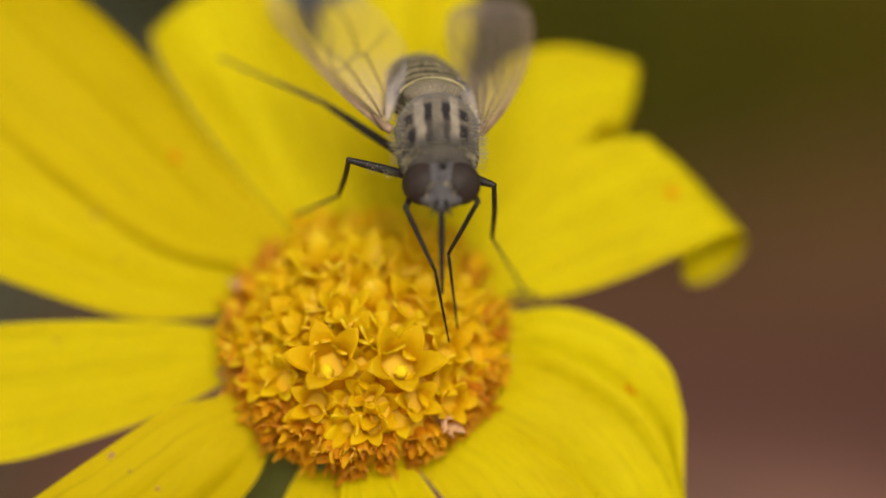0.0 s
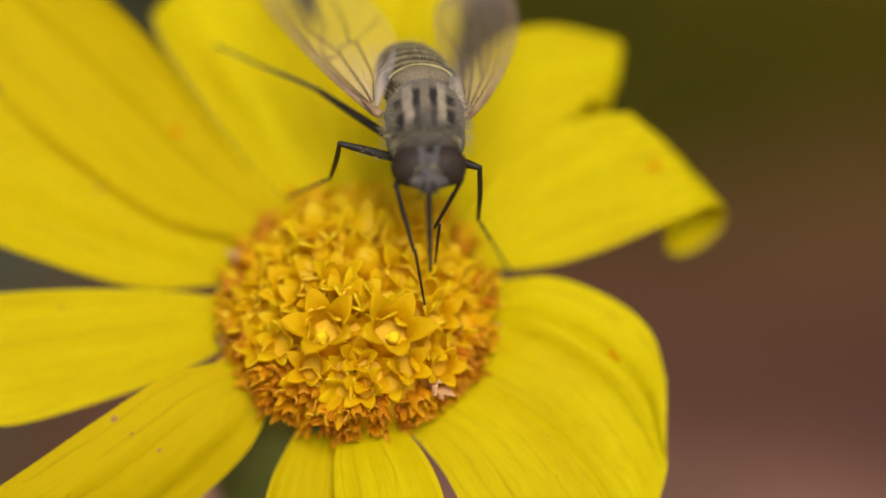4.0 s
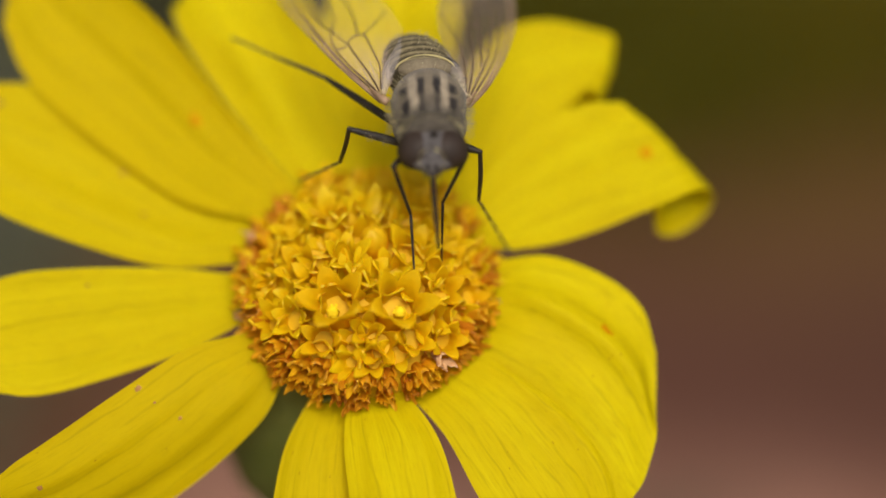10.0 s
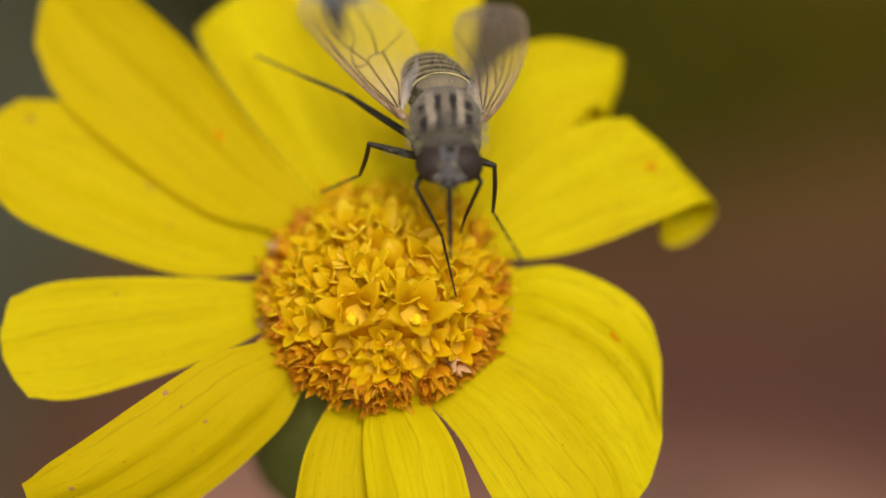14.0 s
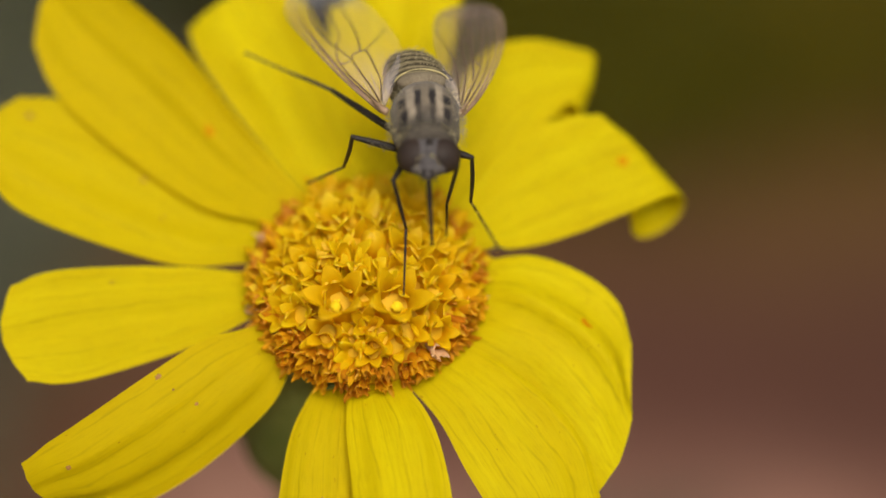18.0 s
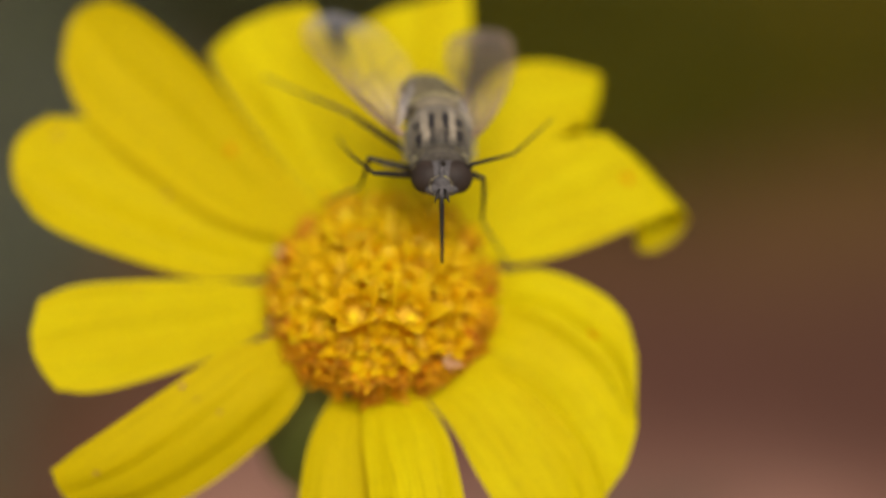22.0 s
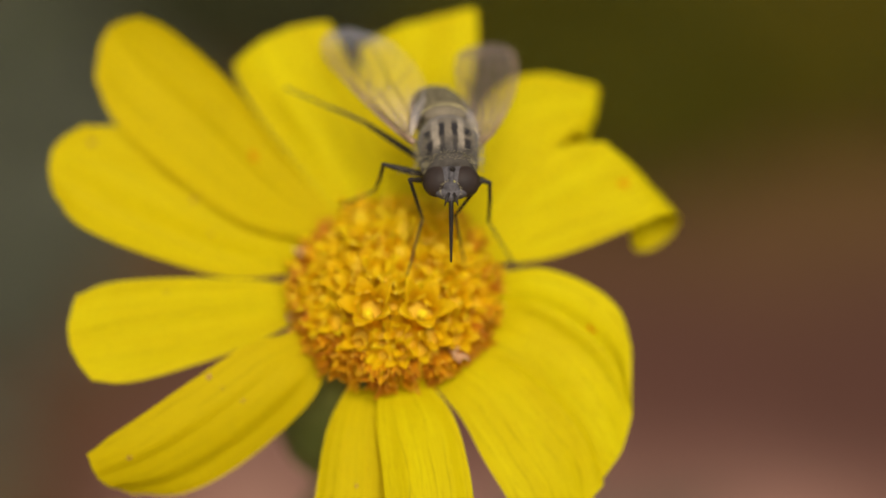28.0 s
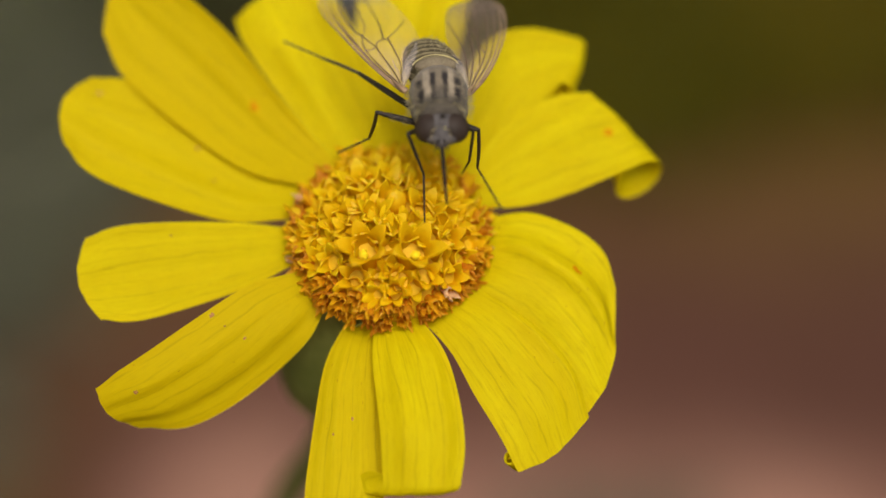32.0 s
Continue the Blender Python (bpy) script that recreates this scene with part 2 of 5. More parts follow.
def low_plant(x, y, spread, height, count, mat, label, seed, leaf=(0.016, 0.006)):
    """A tuft of many small leaves on thin stalks, far behind the flower."""
    rng = random.Random(seed)
    base = Matrix.Translation((x, y, 0))
    top = empty_at("low_plant", base)
    stalks, leaves = bmesh.new(), bmesh.new()
    for i in range(count):
        a, r = rng.uniform(0, 2 * math.pi), math.sqrt(rng.random())
        foot = Vector((math.cos(a) * r * spread[0] * 0.6, math.sin(a) * r * spread[1] * 0.6, -0.004))
        head = Vector((math.cos(a) * r * spread[0], math.sin(a) * r * spread[1], height * rng.uniform(0.35, 1.0) * (1.1 - 0.5 * r)))
        tube(stalks, [q * 1000 for q in curve([foot, (foot + head) / 2 + Vector((0, 0, 0.004)), head], 5)], 0.5, 4)
        for k in range(4):
            c = foot.lerp(head, 1 - 0.18 * k)
            yaw, pitch = rng.uniform(0, 2 * math.pi), rng.uniform(-0.4, 0.7)
            d = Vector((math.cos(yaw) * math.cos(pitch), math.sin(yaw) * math.cos(pitch), math.sin(pitch)))
            s = d.cross((0, 0, 1)).normalized()
            up = s.cross(d)
            ln, w = leaf[0] * rng.uniform(0.6, 1.3), leaf[1] * rng.uniform(0.6, 1.3)
            rib = [c + d * (ln * f) - up * (ln * 0.35 * f * f) for f in (0, 0.3, 0.65, 1)]
            left = [leaves.verts.new((p - s * (w * q) + up * (w * q * 0.3)) * 1000) for p, q in zip(rib, (0.15, 0.5, 0.45, 0.04))]
            mid = [leaves.verts.new(p * 1000) for p in rib]
            right = [leaves.verts.new((p + s * (w * q) + up * (w * q * 0.3)) * 1000) for p, q in zip(rib, (0.15, 0.5, 0.45, 0.04))]
            for j in range(3):
                leaves.faces.new((left[j], mid[j], mid[j + 1], left[j + 1]))
                leaves.faces.new((mid[j], right[j], right[j + 1], mid[j + 1]))
    tagged(part("stalk_tangle", stalks, STEM, top, base=base), kind="stuff")
    tagged(part("foliage", leaves, mat, top, base=base), kind="stuff")
    tagged(top, label, "plant", "low plants behind the flower")


OLIVE = simple("olive_leaf", (0.074, 0.058, 0.004), (0.106, 0.081, 0.006), 60, 0.8, spec=0.05, thin_by=0.2)
GREY_GREEN = simple("grey_green_leaf", (0.082, 0.084, 0.054), (0.118, 0.117, 0.077), 60, 0.8, spec=0.05, thin_by=0.2)
# leaf colour darkened to stand for the shade between the far plants
SHADED_LEAF = simple("shade_darkened_leaf", (0.026, 0.026, 0.010), (0.044, 0.042, 0.017), 60, 0.8, spec=0.05, thin_by=0.2)
MOSS = simple("dull_olive_leaf", (0.052, 0.046, 0.003), (0.080, 0.068, 0.005), 60, 0.8, spec=0.05, thin_by=0.2)
for x, y, sx, sy, h, count, seed, mat, label in (
        (0.035, 0.325, 0.050, 0.055, 0.028, 350, 3, MOSS, "low dull olive plant with small crowded leaves"),
        (0.100, 0.336, 0.046, 0.056, 0.028, 380, 4, OLIVE, "low yellow-olive plant with small crowded leaves"),
        (-0.040, 0.350, 0.050, 0.052, 0.030, 340, 6, SHADED_LEAF, "low green plant, its crowded leaves coloured dark for shade"),
        (0.17, 0.40, 0.06, 0.06, 0.04, 200, 7, OLIVE, "low yellow-olive plant with small crowded leaves")):
    low_plant(x, y, (sx, sy), h, count, mat, label, seed)
for x, y, sx, sy, h, count, seed in ((-0.102, 0.272, 0.044, 0.060, 0.030, 460, 5), (-0.105, 0.195, 0.024, 0.014, 0.015, 60, 8), (0.03, 0.165, 0.014, 0.008, 0.012, 30, 9)):
    low_plant(x, y, (sx, sy), h, count, GREY_GREEN, "low grey-green plant with small dusty leaves", seed)


# ---------------------------------------------------------------- the daisy
TILT = radians(33)
AXIS = Vector((0, math.sin(TILT), math.cos(TILT)))      # the flower's axis in the view frame
ROOT = Matrix.Translation((-0.020, 0.060, 0.0))
daisy = empty_at("daisy", ROOT)
tagged(daisy, "yellow daisy with drooping ray petals and domed orange disc", "flower")


def petal(left, right, bulge=0.5, peak=0.0, taper=0.05, cup=0.0, roll=0, radii=(0.5, 0.5), drift=0.0, ripple=0.02, seed=1, shading=0.12, ridges=()):
    """A ray petal between its two long edges (base to tip). bulge: how far the tip arches past the corners, farthest at peak;
    taper: how much the corners are rounded; roll: degrees by which the tip rolls under, with a radius at each corner;
    drift: how far the roll runs out sideways; ridges: place across, height and width of the lengthwise folds."""
    rng = random.Random(seed)
    NA, NB, NR = 44, 29, 22 if roll else 0
    edges = curve(left, 61), curve(right, 61)
    ph = [rng.uniform(0, 6.28) for _ in range(4)]

    def along(line, a):
        f = max(0.0, min(1.0, a)) * 60
        k = min(int(f), 59)
        return line[k].lerp(line[k + 1], f - k)

    def sheet(a, b):
        b2 = b * (1 - taper * smoothstep(0.86, 1.0, a) - 0.6 * taper * smoothstep(0.7, 1.0, a))
        p, q = along(edges[0], a), along(edges[1], a)
        s = 0.5 + 0.5 * b2
        c = p.lerp(q, s)
        way = (c - along(edges[0], a - 0.05).lerp(along(edges[1], a - 0.05), s)).normalized()
        x = (b - peak) / (1 + peak) if b < peak else (b - peak) / (1 - peak)
        c += way * (bulge * (1 - abs(x) ** 2.2) * smoothstep(0.55, 1.0, a))
        c += way * (0.035 * math.sin(5 * b + ph[0]) + 0.02 * math.sin(13 * b + ph[1])) * smoothstep(0.9, 1.0, a)
        return c, way, (q - p)

    def point(a, b):
        """a: 0 to 1 along, b: -1 to 1 across."""
        c, way, over = sheet(a, b)
        up = way.cross(over.normalized()).normalized()
        up = up if up.z > 0 else -up
        half = 0.5 * over.length
        lift = cup * half * (b * b - 1) * smoothstep(0, 0.3, a)
        for place, high, wide in ridges:
            near = (b - place) / wide
            lift += high * half * 0.55 * math.exp(-near * near) * smoothstep(0.02, 0.3, a) * (1 - 0.5 * smoothstep(0.75, 1, a))
        lift += ripple * math.cos(b * 17 + ph[3]) * smoothstep(0, 0.3, a) * (1 - 0.6 * smoothstep(0.8, 1, a))
        lift += 0.10 * half * noise.noise((b * 1.3 + seed * 7.1, a * 2.2, seed * 3.3)) * smoothstep(0, 0.25, a)
        return c + up * lift, up

    def rolled(theta, b):
        q, up = point(1.0, b)
        line = (along(edges[1], 1.0) - along(edges[0], 1.0)).normalized()
        up = (up - line * up.dot(line)).normalized()
        out = line.cross(up)
        out = out if out.dot(sheet(1.0, b)[1]) > 0 else -out
        s = 0.5 + 0.5 * b
        r = (radii[0] * (1 - s) + radii[1] * s) * (1 - 0.25 * theta / radians(roll))
        return q + out * (r * math.sin(theta)) - up * (r * (1 - math.cos(theta))) + line * (0.5 * drift * (1 - math.cos(theta)))

    bm = bmesh.new()
    layer = bm.loops.layers.uv.new("UVMap")
    grid, under = [], []
    for i in range(NA + 1):
        a = i / NA
        grid.append([(bm.verts.new(point(a, -1 + 2 * j / NB)[0]), (j / NB, a * (0.8 if roll else 1))) for j in range(NB + 1)])
    for i in range(1, NR + 1):
        f = i / NR
        grid.append([(bm.verts.new(rolled(radians(roll) * f, -1 + 2 * j / NB)), (j / NB, 0.8 + 0.2 * f)) for j in range(NB + 1)])
    last = len(grid) - 1
    sign = 0
    for i in range(last + 1):
        low = []
        for j in range(NB + 1):
            d1 = grid[min(i + 1, last)][j][0].co - grid[max(i - 1, 0)][j][0].co
            d2 = grid[i][min(j + 1, NB)][0].co - grid[i][max(j - 1, 0)][0].co
            nrm = d1.cross(d2)
            nrm = nrm.normalized() if nrm.length > 1e-9 else AXIS.copy()
            sign = sign or (1 if nrm.z > 0 else -1)
            edge = min(j, NB - j, last - i)
            low.append((bm.verts.new(grid[i][j][0].co - nrm * sign * (0.05 + 0.05 * min(edge, 3))), grid[i][j][1]))
        under.append(low)

    def quad(vs):
        f = bm.faces.new([v for v, _ in vs])
        for loop, (_, uv) in zip(f.loops, vs):
            loop[layer].uv = uv

    for i in range(last):
        for j in range(NB):
            quad((grid[i][j], grid[i + 1][j], grid[i + 1][j + 1], grid[i][j + 1]))
            quad((under[i][j], under[i][j + 1], under[i + 1][j + 1], under[i + 1][j]))
        quad((grid[i][0], under[i][0], under[i + 1][0], grid[i + 1][0]))
        quad((grid[i][NB], grid[i + 1][NB], under[i + 1][NB], under[i][NB]))
    for j in range(NB):
        quad((grid[last][j], under[last][j], under[last][j + 1], grid[last][j + 1]))
    bmesh.ops.recalc_face_normals(bm, faces=bm.faces)
    # crisp rim
    for layer_of in (grid, under):
        rim = {layer_of[i][j][0] for i in range(last + 1) for j in range(NB + 1) if j in (0, NB) or i == last}
        for e in bm.edges:
            if e.verts[0] in rim and e.verts[1] in rim:
                e.smooth = False
    ob = part("petal", bm, PETAL, daisy)
    ob.color = (shading, shading, shading, 1)      # shade of petals tilted from the light, put in as darker gold
    return ob, point


def spot_on(which, u, v):
    """The place along and across a petal that lies nearest to (u, v)."""
    return min(((a / 60, b / 30) for a in range(6, 61) for b in range(-29, 30)),
               key=lambda s: (which[1](*s)[0].xy - Vector((u, v))).length)


def stain(which, a, b, size, seed, mat=None, label="small rust-orange stain"):
    """An irregular stain on a petal."""
    ob, point = which
    rng = random.Random(seed)
    bm = bmesh.new()
    q, up = point(a, b)
    qa = (point(a + 0.02, b)[0] - q).normalized()
    qb = (point(a, b + 0.04)[0] - q).normalized()
    nrm = qb.cross(qa).normalized()
    nrm = nrm if nrm.dot(AXIS) > 0 else -nrm
    ring = []
    c = bm.verts.new(q + nrm * 0.05)
    for k in range(14):
        ang = 2 * math.pi * k / 14
        r = size * rng.uniform(0.6, 1.1)
        ring.append(bm.verts.new(q + qa * (r * math.cos(ang)) + qb * (0.75 * r * math.sin(ang)) + nrm * 0.02))
    for k in range(14):
        bm.faces.new((c, ring[k], ring[(k + 1) % 14]))
    bmesh.ops.recalc_face_normals(bm, faces=bm.faces)
    part("stain", bm, mat or SPOT, ob, label)


upper_left = petal([(-4.68, 3.27, -0.80), (-8.37, 4.19, -1.30), (-12.10, 6.64, -2.00), (-15.71, 9.73, -2.70), (-17.17, 12.23, -3.20)],
                   [(-2.88, 4.34, -1.20), (-6.26, 8.16, -1.70), (-9.37, 12.17, -2.30), (-12.50, 14.98, -2.90), (-14.46, 16.16, -3.30)],
                   bulge=1.25, taper=0.05, cup=0.22, seed=1, shading=0.95, ridges=((-0.35, 0.10, 0.25), (0.4, 0.10, 0.25)))
left_upper = petal([(-5.90, 1.37, -0.40), (-9.51, 1.31, -0.30), (-14.12, 2.62, -0.40), (-17.44, 4.01, -0.60), (-19.05, 5.33, -0.80)],
                   [(-4.35, 3.72, -1.60), (-7.75, 5.02, -2.40), (-11.14, 7.56, -2.95), (-14.77, 9.41, -3.25), (-17.60, 10.10, -2.80)],
                   bulge=1.1, taper=0.08, cup=0.10, seed=2, shading=0.6, ridges=((-0.3, 0.12, 0.22), (0.3, 0.12, 0.25)))
left_middle = petal([(-5.27, -1.09, 0.40), (-7.78, -2.46, 0.90), (-11.01, -3.59, 1.20), (-14.23, -4.46, 1.50), (-16.47, -4.68, 1.70)],
                    [(-5.49, 0.81, -0.10), (-8.16, 1.10, 0.20), (-11.73, 1.20, 0.50), (-15.29, 1.03, 0.80), (-17.56, 0.51, 0.90)],
                    bulge=0.85, taper=0.06, cup=0.06, seed=3, shading=0.35, ridges=((-0.4, 0.13, 0.2), (0.35, 0.13, 0.2)))
left_lower = petal([(-3.57, -3.58, 1.70), (-4.79, -5.84, 2.00), (-8.03, -8.75, 1.90), (-11.28, -10.55, 1.70), (-14.05, -10.88, 1.60)],
                   [(-5.12, -1.63, 1.80), (-7.98, -2.46, 2.50), (-10.82, -4.25, 3.10), (-13.99, -6.42, 3.50), (-16.77, -8.07, 3.70)],
                   bulge=0.55, taper=0.10, cup=-0.10, seed=4, shading=1.0, ridges=((-0.3, 0.10, 0.2), (0.4, 0.10, 0.2)))
bottom_left = petal([(-2.47, -4.55, 1.60), (-3.63, -6.94, 2.60), (-4.21, -10.25, 3.70), (-4.64, -13.68, 4.60), (-5.00, -16.81, 5.00)],
                    [(-0.52, -4.55, 1.80), (-0.63, -7.09, 2.80), (-0.41, -10.23, 3.90), (-0.19, -13.66, 4.80), (-0.12, -16.78, 5.20)],
                    bulge=0.8, taper=0.15, cup=-0.16, seed=5, shading=0.75, ridges=((-0.25, 0.08, 0.2), (0.45, 0.08, 0.2)))
bottom_middle = petal([(-0.84, -4.60, 2.20), (-0.89, -6.73, 3.60), (-0.60, -8.89, 4.90), (-0.36, -10.88, 5.90), (-0.22, -13.31, 6.20)],
                      [(1.52, -3.99, 2.20), (3.17, -6.10, 3.50), (3.99, -8.60, 4.60), (4.34, -11.22, 5.50), (4.11, -13.49, 5.90)],
                      bulge=0.15, taper=0.0, cup=-0.16, seed=6, shading=0.3, roll=300, radii=(0.75, 0.5), drift=-1.3, ridges=((-0.45, 0.12, 0.2), (0.1, 0.09, 0.16), (0.55, 0.10, 0.16)))
right_lower = petal([(1.52, -4.06, 1.80), (3.52, -6.18, 3.00), (4.89, -8.64, 3.80), (6.41, -11.15, 4.40), (7.23, -12.98, 4.60)],
                    [(4.21, -2.19, 1.50), (6.63, -3.50, 2.10), (8.87, -5.23, 2.55), (10.50, -7.25, 2.80), (11.43, -9.85, 2.90)],
                    bulge=0.5, taper=0.02, cup=-0.06, seed=7, shading=0.4, ridges=((-0.3, 0.10, 0.2), (0.3, 0.08, 0.2), (0.86, 0.26, 0.14)))
right_middle = petal([(3.24, -2.87, 1.30), (5.83, -4.44, 1.65), (8.03, -6.32, 1.95), (9.79, -8.33, 2.20), (11.03, -10.01, 2.40)],
                     [(5.81, 1.50, -0.40), (8.36, 1.72, 0.00), (10.90, 0.76, 0.30), (12.48, -0.67, 0.50), (13.02, -2.64, 0.60)],
                     bulge=1.3, peak=0.25, taper=0.0, cup=-0.14, seed=8, shading=0.2, ridges=((-0.3, 0.06, 0.2), (0.32, 0.30, 0.15)))
right_upper = petal([(3.97, 3.31, -1.60), (6.29, 6.47, -1.90), (8.62, 8.17, -2.00), (10.29, 8.80, -2.00), (11.48, 8.84, -2.00)],
                    [(5.28, 1.90, -0.40), (8.25, 2.23, -0.80), (10.51, 2.87, -1.10), (12.43, 3.66, -1.20), (14.15, 4.36, -1.20)],
                    bulge=0.25, taper=0.0, cup=0.10, seed=10, shading=0.1, roll=320, radii=(0.45, 1.85), drift=1.15, ridges=((-0.3, 0.10, 0.25), (0.4, 0.10, 0.25)))
top_right = petal([(2.30, 4.01, -3.00), (4.15, 9.07, -3.50), (5.73, 11.96, -4.00), (8.20, 12.83, -4.30), (11.29, 12.24, -4.50)],
                  [(4.97, 2.33, -2.40), (6.98, 5.35, -2.90), (8.00, 7.11, -3.30), (8.95, 8.30, -3.60), (10.18, 9.56, -3.90)],
                  bulge=0.1, taper=0.0, cup=0.08, seed=11, shading=0.1, roll=300, radii=(0.65, 1.0), drift=1.0, ridges=((0.0, 0.08, 0.3),))
top_middle = petal([(-0.48, 3.11, -2.90), (-1.58, 8.07, -3.60), (-2.06, 11.51, -4.20), (-2.08, 13.57, -4.70), (-2.08, 14.37, -4.90)],
                   [(2.30, 3.11, -2.90), (3.38, 8.38, -3.70), (4.16, 11.83, -4.30), (4.67, 14.37, -4.90), (4.62, 16.44, -5.30)],
                   bulge=0.35, taper=0.0, cup=0.06, seed=12, shading=0.1, roll=200, radii=(0.3, 0.35), ridges=((-0.3, 0.12, 0.2), (0.4, 0.12, 0.2)))
top_left = petal([(-2.93, 4.35, -2.60), (-5.43, 7.22, -3.20), (-7.52, 9.94, -3.90), (-8.85, 11.98, -4.30), (-9.32, 13.25, -4.60)],
                 [(0.45, 3.42, -2.60), (-0.33, 8.06, -3.20), (-1.58, 11.49, -3.80), (-2.85, 13.86, -4.40), (-3.77, 15.67, -4.80)],
                 bulge=0.55, taper=0.0, cup=-0.05, seed=13, shading=0.1, roll=180, radii=(0.25, 0.35), ridges=((-0.4, 0.18, 0.22), (0.3, 0.10, 0.25)))


def scroll(owner, centre, radius, axis, wide, start, seed):
    """The rolled-in corner of a petal: a sheet wound on itself, seen nearly end on."""
    z = Vector(axis).normalized()
    x = (Vector((1, 0, 0)) - z * z.x).normalized()
    y = z.cross(x)
    bm = bmesh.new()
    rings = []
    N = 44
    for side in (0, 1):
        sheet = []
        for i in range(N):
            f = i / (N - 1)
            a = start + f * 2 * math.pi * 1.3
            r = radius * (1 - 0.82 * f) - 0.07 * side
            row = []
            for j in range(5):
                h = (j / 4 - 0.8) * wide * (1 - 0.25 * f) + 0.10 * radius * math.sin(3 * a + seed)
                rr = r * (1 - 0.12 * (j / 4) ** 3)
                row.append(bm.verts.new(Vector(centre) + x * (rr * math.cos(a)) + y * (rr * math.sin(a)) + z * h))
            sheet.append(row)
        rings.append(sheet)
    for sheet in rings:
        for p0, p1 in zip(sheet, sheet[1:]):
            for j in range(4):
                bm.faces.new((p0[j], p0[j + 1], p1[j + 1], p1[j]))
    for j in (0, 4):
        for i in range(N - 1):
            bm.faces.new((rings[0][i][j], rings[0][i + 1][j], rings[1][i + 1][j], rings[1][i][j]))
    for i in (0, N - 1):
        for j in range(4):
            bm.faces.new((rings[0][i][j], rings[0][i][j + 1], rings[1][i][j + 1], rings[1][i][j]))
    bmesh.ops.recalc_face_normals(bm, faces=bm.faces)
    ob = part("curled_corner", bm, PETAL, owner, "tightly rolled corner of the petal")
    ob.color = (0.3, 0.3, 0.3, 1)


scroll(right_lower[0], (6.96, -12.28, 4.20), 0.55, (-0.45, 0.35, 0.80), 1.5, 0.6, 2)
for which, u, v, size, seed in (
    (left_upper, -17.23, 8.81, 0.20, 168),
    (left_lower, -14.27, -8.48, 0.17, 242),
    (left_lower, -10.00, -4.07, 0.20, 377),
    (left_lower, -9.26, -4.69, 0.08, 400),
    (left_lower, -8.22, -5.49, 0.12, 432),
    (left_upper, -11.44, 5.56, 0.16, 345),
    (left_upper, -10.40, 3.69, 0.10, 375),
    (left_middle, -12.67, 0.38, 0.10, 300),
    (bottom_left, -1.97, -10.07, 0.12, 625),
    (bottom_left, -3.08, -10.80, 0.10, 590),
):
    stain(which, *spot_on(which, u, v), size, seed, SPECK, "tiny brown blemish")
for which, u, v, size, seed in ((upper_left, -8.02, 7.99, 0.36, 1), (right_middle, 10.74, -1.62, 0.36, 2), (right_upper, 12.79, 6.49, 0.34, 3)):
    stain(which, *spot_on(which, u, v), size, seed)


# the domed disc
R_DISC, H_DISC = 5.6, 3.6
SIDE = Vector((1, 0, 0))
BACK = AXIS.cross(SIDE)


def dome(r, phi):
    """Place and normal on the disc at the share r of its radius."""
    x, y = r * R_DISC * math.cos(phi), r * R_DISC * math.sin(phi)
    h = H_DISC * math.sqrt(max(0.0, 1 - (r * 0.97) ** 2))
    q = SIDE * x + BACK * y + AXIS * h
    nrm = (SIDE * (x / R_DISC ** 2) + BACK * (y / R_DISC ** 2) + AXIS * (h / H_DISC ** 2)).normalized()
    return q, nrm


bm = bmesh.new()
turn = Matrix((SIDE, BACK, AXIS)).transposed().to_4x4()
ellipsoid(bm, (0, 0, 0), (R_DISC - 0.4, R_DISC - 0.4, H_DISC - 0.7), turn, 48, 24)
disc = part("disc", bm, DISC, daisy, "domed orange disc of packed florets")


def on_dome(x, y):
    """Place and normal on the disc's dome that lie x across and y up, as the lens sees them."""
    best = None
    for i in range(40):
        for k in range(90):
            q, nrm = dome(i / 40, k * math.pi / 45)
            miss = (q.x - x) ** 2 + (q.y - y) ** 2
            if nrm.z > 0 and (best is None or miss < best[0]):
                best = (miss, q, nrm)
    return best[1], best[2]


